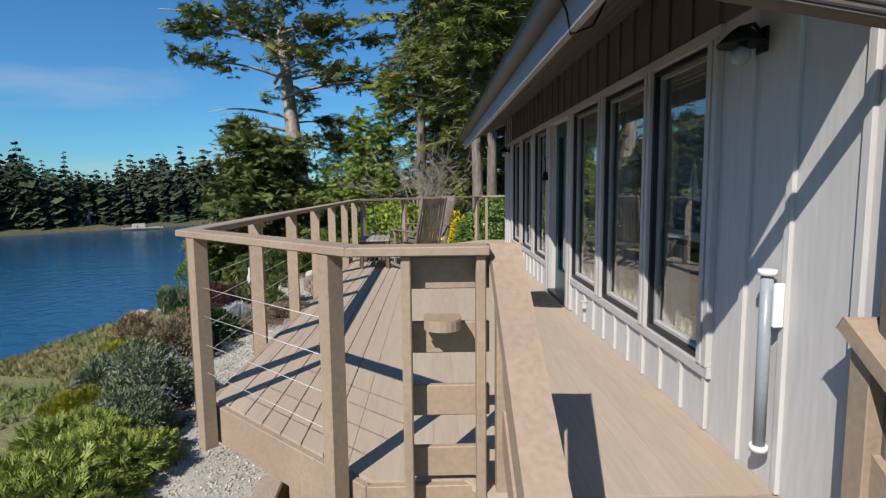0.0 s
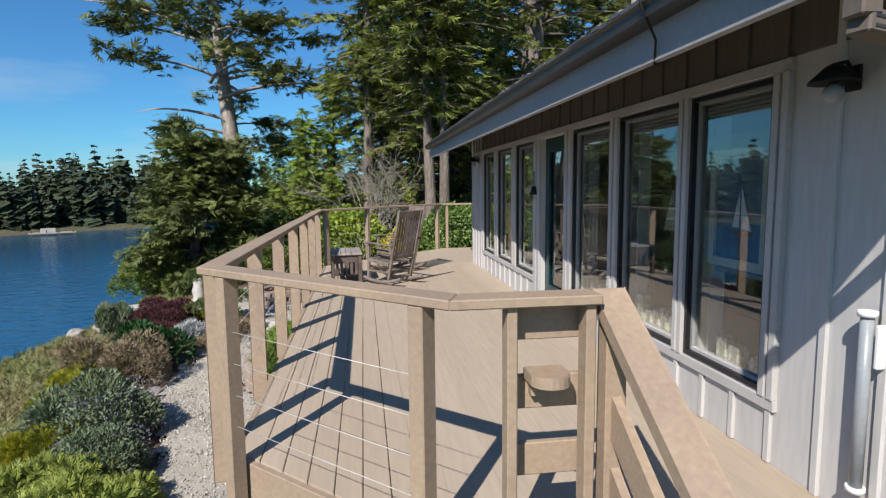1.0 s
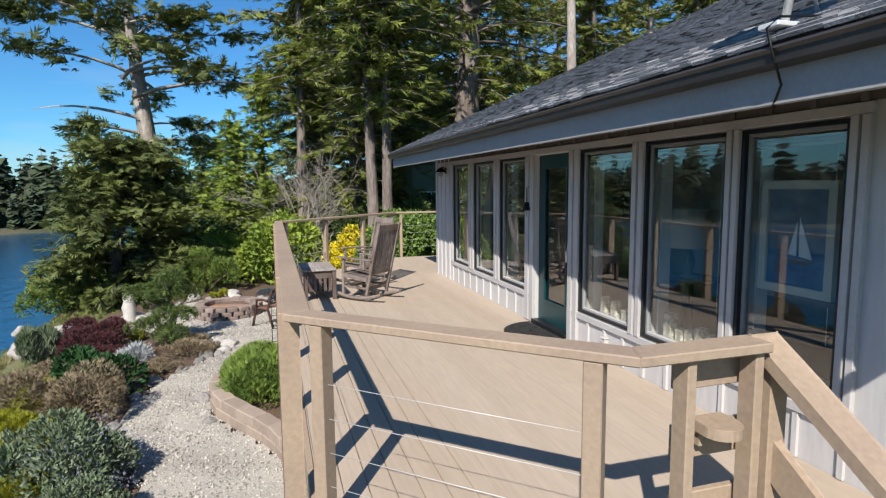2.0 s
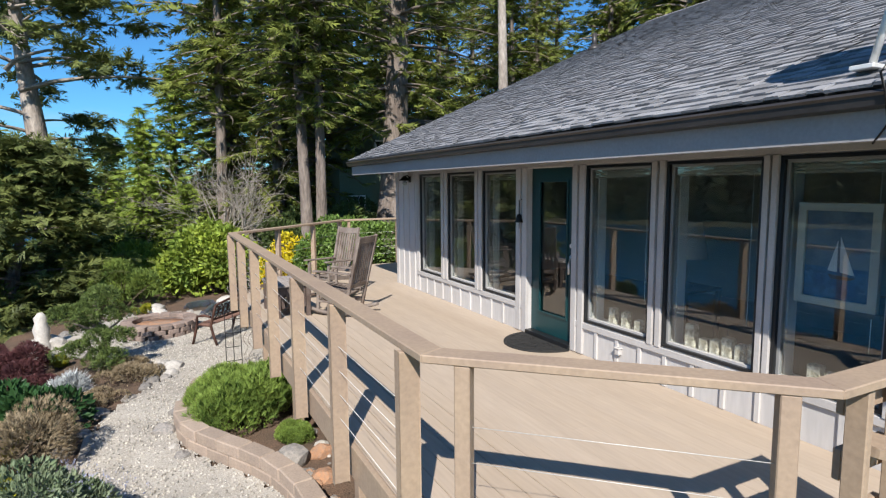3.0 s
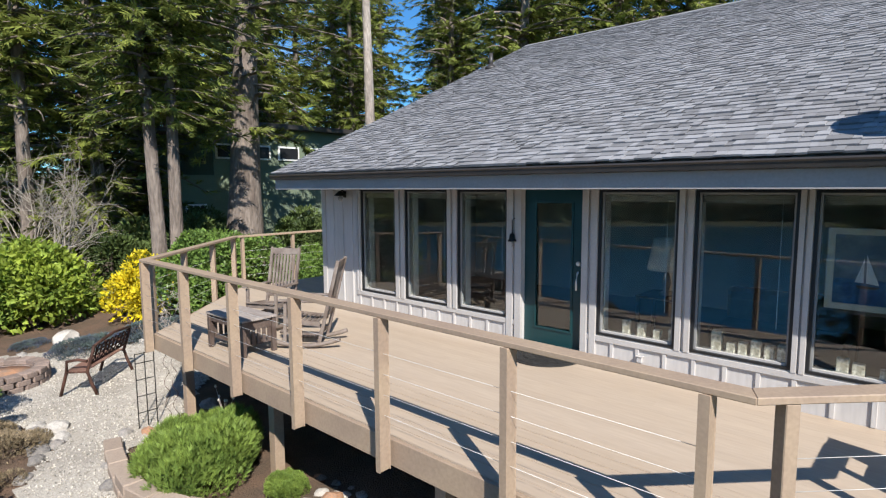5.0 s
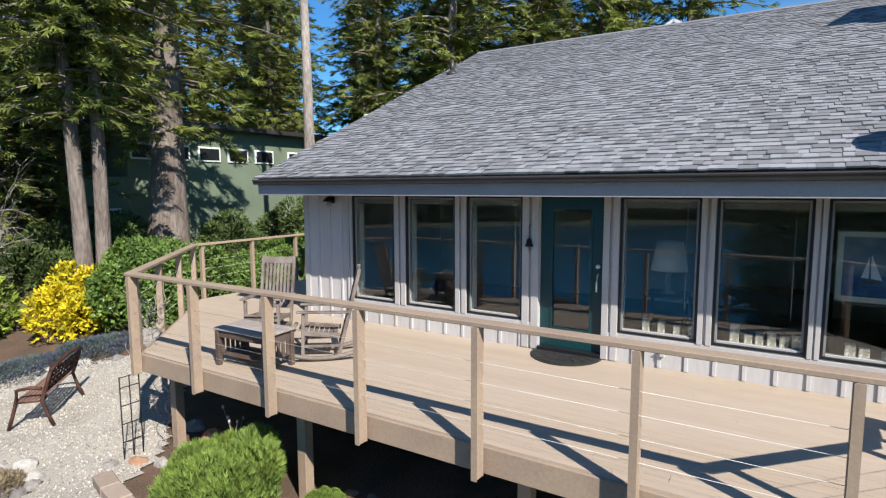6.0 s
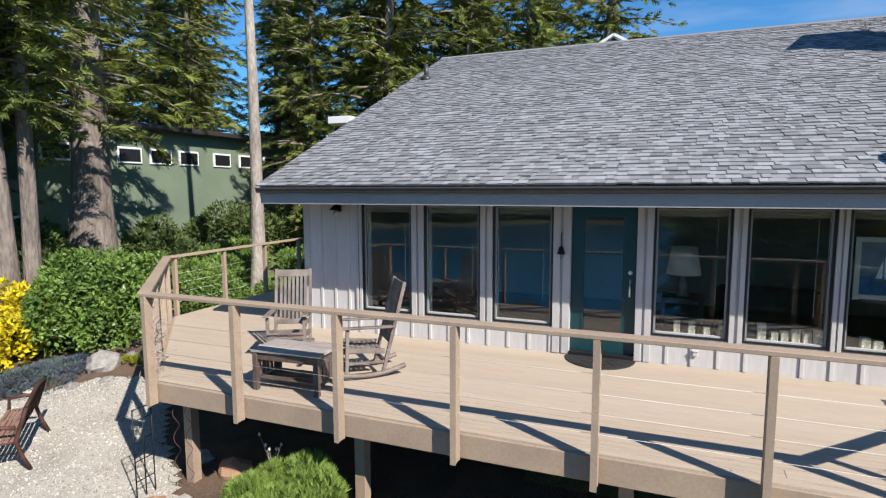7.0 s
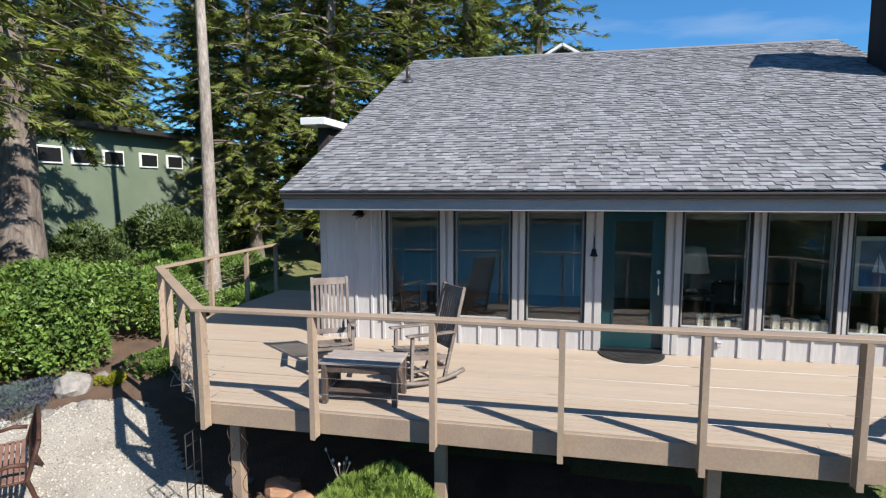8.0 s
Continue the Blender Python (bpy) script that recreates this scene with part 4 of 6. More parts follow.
# dish aerial near the eave
t = thing("dish_aerial", "grey dish aerial on a bracket at the roof edge", "dish aerial", m=Matrix.Translation((0.85, 2.92, roof_z(0.85) + 0.02)))
part("foot", box((-0.1, -0.06, -0.01), (0.1, 0.06, 0.015), 0.004), STEEL, t)
part("mast", tube([(0, 0, 0), (-0.02, -0.08, 0.3), (-0.02, -0.1, 0.62)], 0.02), STEEL, t)
part("brace", tube([(0.25, 0.03, 0.1), (-0.02, -0.09, 0.4)], 0.01), STEEL, t)
bm = lathe([(0.01, 0.0), (0.15, 0.012), (0.25, 0.04), (0.30, 0.06), (0.295, 0.066), (0.15, 0.02), (0.01, 0.008)], sides=28)
dm = Matrix.Translation((-0.02, -0.14, 0.62)) @ SUN_WAY.to_track_quat("-Z", "Y").to_matrix().to_4x4()
bm.transform(dm)
part("reflector", bm, PVC, t)
part("feed_arm", tube([(-0.02, -0.14, 0.35), (-0.15, -0.45, 0.7)], 0.012), STEEL, t)
t = thing("cable", "thin black cable hanging over the gutter", "cable")
part("wire", tube([(0.9, 2.75, roof_z(0.9) + 0.01), (0.62, 2.73, 2.46), (0.54, 2.72, 2.40), (0.555, 2.7, 2.30), (0.64, 2.72, 2.16), (0.68, 2.80, 2.07), (0.8, 2.84, 2.12), (0.9, 2.85, 2.32)], 0.006, sides=6), IRON, t)
# drink shelf on the railing
t = thing("drink_shelf", "small rounded tan wooden shelf on the railing board", "shelf")
o = [(-0.10, 2.515), (-0.10, 2.42)] + [(-0.02 - 0.08 * math.cos(a), 2.42 - 0.075 * math.sin(a)) for a in np.linspace(0.2, 2.94, 10)] + [(0.06, 2.42), (0.06, 2.515)]
o = [(x + 0.06, y - 0.071) for x, y in o]
part("board", prism(o, 0.745, 0.79, bevel=0.004), TAN, t)
part("block", box((-0.02, 2.40, 0.68), (0.1, 2.445, 0.744)), TAN, t)

# ---- furniture on the deck ----
CHAIRWOOD = mat("weathered_chair_wood", (0.205, 0.168, 0.142), 0.7, vary=0.16, scale=6, fine=60, bump=0.3, second=(0.11, 0.08, 0.065), dist=0.003)


def rocking_chair():
    t = thing("rocking_chair", "weathered grey-brown wooden rocking chair with a slatted back", "chair", group="rocking chairs on the deck")
    w = 0.237
    lean = 0.28
    for s in (-w, w):
        pts = [(-0.48 + 0.94 * u, s, 0.045 + 0.16 * (u - 0.52) ** 2 * 2.0) for u in np.linspace(0, 1, 12)]
        part("rocker", tube(pts, 0.03, sides=6), CHAIRWOOD, t)
        part("front_leg", bar((0.25, s, 0.07), (0.23, s, 0.62), 0.042, 0.042, up=(1, 0, 0), bevel=0.004), CHAIRWOOD, t)
        part("back_post", bar((-0.20, s, 0.07), (-0.20 - lean, s, 1.17), 0.04, 0.045, up=(1, 0, 0), bevel=0.004), CHAIRWOOD, t)
        part("arm", bar((-0.34, s * 1.04, 0.63), (0.31, s * 1.04, 0.65), 0.085, 0.024, bevel=0.006), CHAIRWOOD, t)
        part("side_rail", bar((-0.22, s, 0.33), (0.25, s, 0.38), 0.025, 0.06), CHAIRWOOD, t)
        part("stretcher", bar((-0.22, s, 0.2), (0.25, s, 0.21), 0.022, 0.03), CHAIRWOOD, t)
    for x, z in ((0.25, 0.36), (0.25, 0.2), (-0.21, 0.2)):
        part("stretcher", bar((x, -w, z), (x, w, z), 0.025, 0.05), CHAIRWOOD, t)
    for k in range(8):
        x = 0.27 - 0.062 * k
        z = 0.415 - 0.075 * (0.27 - x) / 0.5 - 0.02 * math.sin(math.pi * k / 7)
        part("seat_slat", bar((x, -w + 0.0, z), (x, w, z), 0.048, 0.018, bevel=0.003), CHAIRWOOD, t)
    def bp(z):
        return -0.20 - lean * (z - 0.07) / 1.1
    for z, h in ((0.45, 0.07), (1.11, 0.10)):
        part("back_rail", bar((bp(z), -w, z), (bp(z), w, z), 0.024, h, bevel=0.004, up=(-0.25, 0, 1)), CHAIRWOOD, t)
    for k in range(7):
        y = -w + 0.07 + k * (2 * w - 0.14) / 6
        part("back_slat", bar((bp(0.46) + 0.0, y, 0.46), (bp(1.09), y, 1.09), 0.034, 0.014, up=(1, 0, 0.25)), CHAIRWOOD, t)
    return t


c1 = rocking_chair()
c1.matrix_world = pose(-0.10, 10.46, 0, 0, 0, 207)
c2 = copy_thing(c1, pose(-0.27, 9.22, 0, 0, 0, 131))
t = thing("coffee_table", "low dark wooden table with a greyed slatted top", "table", m=pose(-0.98, 9.70, 0, 0, 0, 3))
for k in range(6):
    part("top_slat", box((-0.25 + 0.084 * k, -0.45, 0.45), (-0.25 + 0.084 * k + 0.079, 0.45, 0.478), 0.003), TOPWOOD, t)
for sx in (-0.215, 0.215):
    part("apron", box((sx - 0.012, -0.4, 0.36), (sx + 0.012, 0.4, 0.449), 0.003), DARKWOOD, t)
    for sy in (-0.40, 0.40):
        part("leg", box((sx - 0.03, sy - 0.03, 0.0), (sx + 0.03, sy + 0.03, 0.449), 0.004), DARKWOOD, t)
for sy in (-0.40, 0.40):
    part("end_apron", box((-0.18, sy - 0.012, 0.33), (0.18, sy + 0.012, 0.449), 0.003), DARKWOOD, t)
    for k in range(5):
        part("end_slat", box((-0.17 + 0.075 * k, sy - 0.008, 0.14), (-0.17 + 0.075 * k + 0.045, sy + 0.008, 0.33)), DARKWOOD, t)
for k in range(4):
    part("shelf_slat", box((-0.18 + 0.095 * k, -0.38, 0.12), (-0.18 + 0.095 * k + 0.08, 0.38, 0.138), 0.003), DARKWOOD, t)
t = thing("door_mat", "black half-round rubber door mat", "mat")
o = [(WX - 0.06, 6.53 + 0.46)] + [(WX - 0.06 - 0.50 * math.sin(a), 6.53 + 0.46 * math.cos(a)) for a in np.linspace(0.1, math.pi - 0.1, 24)] + [(WX - 0.06, 6.53 - 0.46)]
part("mat", prism(o, 0.001, 0.016, bevel=0.004), RUBBER, t)
bm = bmesh.new()
for r in (0.16, 0.28, 0.40):
    pts = [(WX - 0.08 - r * 1.08 * math.sin(a), 6.53 + r * math.cos(a), 0.017) for a in np.linspace(0.1, math.pi - 0.1, 20)]
    for p, q in zip(pts, pts[1:]):
        bar(p, q, 0.02, 0.008, bm=bm)
for k in range(9):
    a = 0.25 + k * (math.pi - 0.5) / 8
    bar((WX - 0.08 - 0.12 * math.sin(a), 6.53 + 0.12 * math.cos(a), 0.017), (WX - 0.08 - 0.42 * math.sin(a), 6.53 + 0.40 * math.cos(a), 0.017), 0.016, 0.008, bm=bm)
part("relief", bm, RUBBER, t)

# ---- neighbouring building ----
GREENWALL = mat("green_render", (0.15, 0.19, 0.13), 0.85, vary=0.08, scale=0.8, fine=20, bump=0.15)
t = thing("green_building", "long pale green building with a row of small high windows", "building")
part("wall", box((5.75, 24.5, -1.4), (21, 32, 4.55)), GREENWALL, t)
part("roof", box((5.5, 24.0, 4.55), (21.4, 32.4, 4.75), 0.02), GUTTER, t)
part("gable_wing", box((4.15, 24.2, -1.4), (5.745, 28, 2.6)), GREENWALL, t)
for x in (6.35, 7.7, 9.1, 10.5, 11.9, 13.8, 15.4, 17.1):
    w = part("window_frame", box((x - 0.52, 24.44, 3.25), (x + 0.52, 24.52, 3.85), 0.01), WHITEFRAME, t, "white window frame")
    part("pane", box((x - 0.44, 24.425, 3.32), (x + 0.44, 24.439, 3.78)), BLACKFRAME, w)
w = part("window_frame", box((4.45, 24.14, 0.1), (5.25, 24.22, 1.5), 0.01), WHITEFRAME, t, "white wing window frame")
for k in range(3):
    part("pane", box((4.52 + 0.235 * k, 24.12, 0.17), (4.70 + 0.235 * k, 24.139, 1.43)), BLACKFRAME, w)
t = thing("outbuilding", "dark shed with a white flat roof edge behind the house", "building")
part("wall", box((7.0, 13.5, -1.5), (10.5, 13.8, 3.95)), CHIM, t)
part("roof", box((6.3, 13.3, 3.95), (10.8, 13.95, 4.13), 0.01), WHITEFRAME, t)
t = thing("rear_gable", "white-trimmed gable of the rear house wing", "building")
bm = bmesh.new()
pts = [(7.15, -1.4), (8.15, -1.4), (8.15, 7.0), (7.65, 7.28), (7.15, 7.0)]
lo, hi = [bm.verts.new((14.0, y, z)) for y, z in pts], [bm.verts.new((17.0, y, z)) for y, z in pts]
bm.faces.new(lo)
bm.faces.new(hi[::-1])
for i in range(5):
    bm.faces.new((lo[i], hi[i], hi[(i + 1) % 5], lo[(i + 1) % 5]))
bmesh.ops.recalc_face_normals(bm, faces=bm.faces)
part("wall", bm, CHIM, t)
for ya, za, yb, zb in ((7.0, 6.98, 7.65, 7.36), (8.3, 6.98, 7.65, 7.36)):
    part("barge_board", bar((13.9, ya, za), (13.9, yb, zb), 0.2, 0.09), WHITEFRAME, t)
t = thing("outlet_cover", "small grey outdoor socket cover on the wall", "socket cover")
part("body", box((WX - 0.05, 5.32, 0.15), (WX - 0.001, 5.38, 0.22), 0.006), TRIMMAT, t)
part("hood", box((WX - 0.06, 5.31, 0.215), (WX - 0.001, 5.39, 0.228), 0.004), TRIMMAT, t)

# ---- garden ----
def smooth(outline, times=2):
    for _ in range(times):
        out = []
        for (x0, y0), (x1, y1) in zip(outline, outline[1:] + outline[:1]):
            out += [(0.75 * x0 + 0.25 * x1, 0.75 * y0 + 0.25 * y1), (0.25 * x0 + 0.75 * x1, 0.25 * y0 + 0.75 * y1)]
        outline = out
    return outline


def inside(x, y, poly):
    c = False
    for (x0, y0), (x1, y1) in zip(poly, poly[1:] + poly[:1]):
        if (y0 > y) != (y1 > y) and x < (x1 - x0) * (y - y0) / (y1 - y0) + x0:
            c = not c
    return c


def sheet(name, outline, lift, material, label, category, step=0.2):
    """A thin sheet lying on the ground inside an outline."""
    bm = bmesh.new()
    x0, x1 = min(p[0] for p in outline), max(p[0] for p in outline)
    y0, y1 = min(p[1] for p in outline), max(p[1] for p in outline)
    made = {}
    def vert(i, j):
        if (i, j) not in made:
            x, y = x0 + i * step, y0 + j * step
            made[i, j] = bm.verts.new((x, y, ground_z(x, y) + lift + 0.015 * noise.noise(Vector((x * 2, y * 2, 3)))))
        return made[i, j]
    for i in range(int((x1 - x0) / step) + 1):
        for j in range(int((y1 - y0) / step) + 1):
            if inside(x0 + (i + 0.5) * step, y0 + (j + 0.5) * step, outline):
                bm.faces.new((vert(i, j), vert(i + 1, j), vert(i + 1, j + 1), vert(i, j + 1))).smooth = True
    return tagged(obj(name, bm, material), label, category, kind="structure")


PATHLINE = smooth([(-2.5, 2.6), (-1.3, 2.4), (-1.3, 5.0), (-1.4, 6.6), (-1.75, 7.5), (-2.25, 8.25), (-2.6, 9.0), (-2.5, 10.2), (-2.0, 11.0), (-1.3, 11.2), (-0.6, 12.3), (0.6, 13.6), (1.4, 14.6), (1.0, 15.7), (0.0, 16.2), (-1.0, 16.6),
                   (-2.0, 17.5), (-3.6, 17.6), (-4.9, 16.6), (-5.0, 15.2), (-4.4, 14.2), (-3.5, 13.5), (-2.75, 12.75), (-2.45, 12.1), (-2.95, 11.35), (-3.5, 10.4), (-3.75, 9.2), (-3.45, 7.9), (-2.9, 6.5), (-2.7, 5.0)])
BEDLINE = smooth([(-3.2, 2.6), (-0.9, 2.6), (0.6, 6.0), (0.9, 11.5), (3.2, 13.4), (6.2, 14.6), (6.0, 18.6), (2.5, 20.6), (-1.0, 21.8), (-4.5, 20.0), (-6.2, 17.6), (-6.3, 14.0), (-5.2, 10.5), (-4.6, 7.5), (-4.2, 5.2), (-3.9, 3.6)])
SOIL = mat("bark_mulch_soil", (0.14, 0.085, 0.055), 0.95, vary=0.3, scale=2.0, fine=45, bump=1.0, second=(0.085, 0.06, 0.04), dist=0.03)
GRAVEL = mat("pale_gravel", (0.40, 0.365, 0.315), 0.95, vary=0.3, scale=1.3, fine=60, bump=0.7, second=(0.31, 0.28, 0.24), dist=0.012)
STONEBIT = mat("gravel_stone", (0.42, 0.39, 0.34), 0.9, vary=0.1, scale=20, bump=0.1, island=0.5)
sheet("planting_bed", BEDLINE, 0.015, SOIL, "brown soil and bark mulch of the garden beds", "garden bed", 0.25)
sheet("gravel_path", PATHLINE, 0.045, GRAVEL, "pale crushed gravel path and seating area", "gravel", 0.16)
rg = np.random.RandomState(5)
OCT = np.array([(1, 0, 0), (-0.9, 0.1, 0), (0, 1, 0.1), (0.1, -1, 0), (0, 0, 0.7), (0, 0, -0.5)], float)
OCT_F = np.array([(0, 2, 4), (2, 1, 4), (1, 3, 4), (3, 0, 4), (2, 0, 5), (1, 2, 5), (3, 1, 5), (0, 3, 5)])
pts = []
while len(pts) < 15000:
    x, y = rg.uniform(-3.6, 1.2), rg.uniform(2.8, 16.5)
    if inside(x, y, PATHLINE):
        pts.append((x, y, ground_z(x, y) + 0.052))
pts = np.array(pts)
v, f = stamp(OCT, OCT_F, pts, rg.normal(size=(len(pts), 3)), rg.normal(size=(len(pts), 3)), rg.uniform(0.007, 0.02, len(pts)))
gs = tagged(new("gravel_stones", np_mesh("gravel_stones", v, f, STONEBIT)), "loose pale gravel stones on the path", "gravel", kind="stuff")

LEAF = np.array([(0, 0, 0), (0.5, 0.2, 0.05), (1.0, 0, -0.1), (0.5, -0.2, 0.05)])
LEAF_F = np.array([(0, 2, 1), (0, 3, 2)])
BROAD = np.array([(0, 0, 0), (0.45, 0.3, 0.06), (1.0, 0, -0.12), (0.45, -0.3, 0.06)])
SPRIG = np.array(finger(0, 0, 1.0, 0.0, 0.07, 0, 0.1) + finger(0.1, 0, 0.7, 0.35, 0.09, 0, 0) + finger(0.1, 0, 0.7, -0.35, 0.09, 0, 0) + finger(0.3, 0, 0.6, 0.15, 0.09, 0.1, 0.25))
SPRIG_F = np.arange(12).reshape(-1, 3)
TEMPLATES = {"leaf": (LEAF, LEAF_F), "broad": (BROAD, LEAF_F), "frond": (FROND, FROND_F), "sprig": (SPRIG, SPRIG_F)}
STEM = mat("shrub_stem", (0.12, 0.085, 0.06), 0.9, vary=0.2, bump=0.3)


def bush_meshes(seed, r, kind, n, size, material, lumps=8, up=0.2, out=1.0, rough=0.35, inner=0.35):
    """Foliage on a cluster of lumps inside the half-ellipsoid r, and some stems."""
    rg = np.random.RandomState(seed)
    r = np.array(r, float)
    cs, rs = [], []
    for k in range(lumps):
        a = rg.rand() * 6.28
        q = math.sqrt(rg.rand()) * 0.72
        zz = rg.uniform(0.25, 0.8) * math.sqrt(1 - q * q)
        cs.append((q * math.cos(a), q * math.sin(a), zz))
        rs.append(rg.uniform(0.26, 0.46))
    cs, rs = np.array(cs), np.array(rs)
    O, D = [], []
    while len(O) < n:
        k = rg.randint(lumps)
        d = rg.normal(size=3)
        d /= np.linalg.norm(d)
        if d[2] < -0.35 and rg.rand() < 0.8:
            continue
        p = cs[k] + d * rs[k] * (1 - inner * rg.rand() ** 2)
        if p[2] < 0.02:
            continue
        if ((np.linalg.norm(cs - p, axis=1) < rs * 0.72).sum()) > 0 and rg.rand() < 0.75:
            continue
        O.append(p * r)
        D.append(d * out + rg.normal(size=3) * rough + np.array([0, 0, up]))
    O, D = np.array(O), np.array(D)
    tv, tf = TEMPLATES[kind]
    v, f = stamp(tv, tf, O, D, rg.normal(size=D.shape), size * rg.uniform(0.65, 1.3, len(O)))
    paths = [[(0.03 * c[0], 0.03 * c[1], -0.08), tuple(c * r * 0.5 + np.array([0, 0, 0.03])), tuple(c * r)] for c in cs]
    sv, sf = tubes_np([np.array(p) for p in paths], [[0.025, 0.018, 0.006]] * lumps, 5)
    return np_mesh("stems", sv, sf, STEM), np_mesh("foliage", v, f, material)


def shrub(name, label, at, meshes, turn=0.0, scale=1.0, group="", lift=0.0, category="shrub"):
    t = thing(name, label, category, group, m=Matrix.Translation((at[0], at[1], ground_z(*at) + lift)) @ Matrix.Rotation(turn, 4, "Z") @ Matrix.Scale(scale, 4))
    for k, me in zip(("stems", "foliage"), meshes):
        share(k, me, t, Matrix.Identity(4))
    return t


GOLD = leaf_mat("golden_cypress", (0.36, 0.35, 0.03), (0.15, 0.18, 0.025), trans=0.25, scale=3)
LAV = leaf_mat("greygreen_leaf", (0.19, 0.225, 0.14), (0.10, 0.145, 0.07), trans=0.15, scale=3)
LAVFLOWER = leaf_mat("pale_blue_flower", (0.33, 0.34, 0.45), (0.24, 0.26, 0.36), trans=0.2, scale=5)
TANLEAF = leaf_mat("dry_tan_heather", (0.30, 0.235, 0.15), (0.19, 0.15, 0.09), trans=0.1, scale=4)
DKLEAF = leaf_mat("dark_glossy_leaf", (0.035, 0.085, 0.028), (0.02, 0.05, 0.02), trans=0.15, scale=2, rough=0.35)
JUNI = leaf_mat("yellow_green_juniper", (0.29, 0.33, 0.075), (0.16, 0.21, 0.045), trans=0.25, scale=3)
PURPLE = leaf_mat("purple_barberry", (0.115, 0.045, 0.045), (0.06, 0.025, 0.03), trans=0.2, scale=3)
ROSE = leaf_mat("rosemary_green", (0.24, 0.33, 0.07), (0.13, 0.20, 0.045), trans=0.25, scale=3)
RHODO = leaf_mat("rhododendron_leaf", (0.15, 0.235, 0.05), (0.08, 0.135, 0.033), trans=0.2, scale=2, rough=0.36)
YGREEN = leaf_mat("yellow_green_leaf", (0.29, 0.36, 0.05), (0.15, 0.22, 0.04), trans=0.3, scale=1.5)
YELLOW = leaf_mat("bright_yellow_leaf", (0.72, 0.57, 0.02), (0.48, 0.42, 0.03), trans=0.3, scale=2)
TOPI = leaf_mat("clipped_pine", (0.14, 0.19, 0.05), (0.075, 0.11, 0.035), trans=0.15, scale=4)
SILVER = leaf_mat("silver_leaf", (0.48, 0.5, 0.5), (0.36, 0.38, 0.38), trans=0.1, scale=4)
BLUEMAT = leaf_mat("blue_grey_groundcover", (0.095, 0.13, 0.115), (0.09, 0.10, 0.15), trans=0.15, scale=3)
HEDGE = leaf_mat("hedge_leaf", (0.20, 0.27, 0.055), (0.09, 0.14, 0.035), trans=0.2, scale=2)

gold = [bush_meshes(s, (0.55, 0.55, 0.72), "sprig", 4500, 0.08, GOLD, 6, 0.7, inner=0.2) for s in (51, 52)]
for k, (x, y, s) in enumerate([(-4.85, 9.9, 0.95), (-4.72, 9.1, 0.95), (-4.58, 8.3, 0.95), (-4.42, 7.5, 0.95), (-4.25, 6.7, 0.85)]):
    shrub("golden_cypress", "rounded golden-yellow dwarf cypress", (x, y), gold[k % 2], k * 2.0, s, "golden cypresses")
lav = bush_meshes(53, (1.15, 1.0, 1.0), "leaf", 9500, 0.095, LAV, 16, 0.45, rough=0.65)
t = shrub("rosemary_shrub", "grey-green shrub dotted with pale blue flowers", (-3.8, 7.1), lav, 0.0, 0.72)
lf = bush_meshes(54, (1.18, 1.03, 1.04), "sprig", 1300, 0.045, LAVFLOWER, 14, 0.6)
share("blossom", lf[1], t, Matrix.Identity(4))
t = shrub("rosemary_shrub", "grey-green shrub dotted with pale blue flowers", (-3.35, 6.1), lav, 2.0, 0.5)
share("blossom", lf[1], t, Matrix.Identity(4))
shrub("heather_bush", "dry tan heather bush", (-4.5, 9.0), bush_meshes(55, (0.85, 0.85, 0.95), "sprig", 8000, 0.06, TANLEAF, 10, 0.6))
shrub("laurel_bush", "dark glossy green leafy bush", (-4.45, 10.2), bush_meshes(56, (0.7, 0.65, 0.8), "broad", 2600, 0.11, DKLEAF, 8, 0.3))
jun = bush_meshes(57, (0.95, 0.75, 0.5), "frond", 2600, 0.16, JUNI, 11, 0.1)
for k, (x, y, s) in enumerate([(-3.5, 5.7, 0.8), (-3.3, 5.1, 0.9), (-3.45, 4.4, 0.9), (-3.0, 5.4, 0.5)]):
    shrub("juniper", "low spreading yellow-green juniper", (x, y), jun, 1.3 * k, s, "spreading junipers")
pur = bush_meshes(58, (0.85, 0.75, 0.7), "sprig", 5000, 0.07, PURPLE, 9, 0.5)
for k, (x, y, s) in enumerate([(-5.1, 13.2, 1.0), (-5.5, 14.3, 0.9), (-4.7, 12.3, 0.65)]):
    shrub("barberry", "rounded purple-red barberry shrub", (x, y), pur, k * 1.7, s, "purple shrubs")
ros = bush_meshes(59, (0.74, 0.68, 0.80), "sprig", 15000, 0.085, ROSE, 40, 1.2, 0.6, 0.35, inner=0.6)
shrub("rosemary_bush", "large bright green rosemary bush beside the deck", (-1.75, 9.35), ros)
shrub("rosemary_bush", "small green rosemary bush beside the deck", (-1.2, 8.35), ros, 2.0, 0.32)
rho = bush_meshes(60, (1.75, 1.4, 2.0), "broad", 15000, 0.12, RHODO, 26, 0.05, out=0.6, rough=0.75)
shrub("rhododendron", "large rounded green rhododendron behind the deck corner", (2.5, 17.4), rho, 0.0, 0.97)
shrub("rhododendron", "green rhododendron behind the railing", (4.6, 16.6), rho, 2.2, 0.62)
yg = bush_meshes(61, (1.9, 1.5, 2.0), "broad", 7000, 0.17, YGREEN, 24, 0.1, rough=0.8, inner=0.5)
shrub("azalea", "large yellow-green leafy shrub", (-1.2, 20.4), yg)
shrub("azalea", "yellow-green leafy shrub beside the hedge", (-3.4, 22.2), yg, 1.5, 0.7)
yl = bush_meshes(62, (1.1, 1.0, 1.6), "broad", 5000, 0.12, YELLOW, 16, 0.15, rough=0.8)
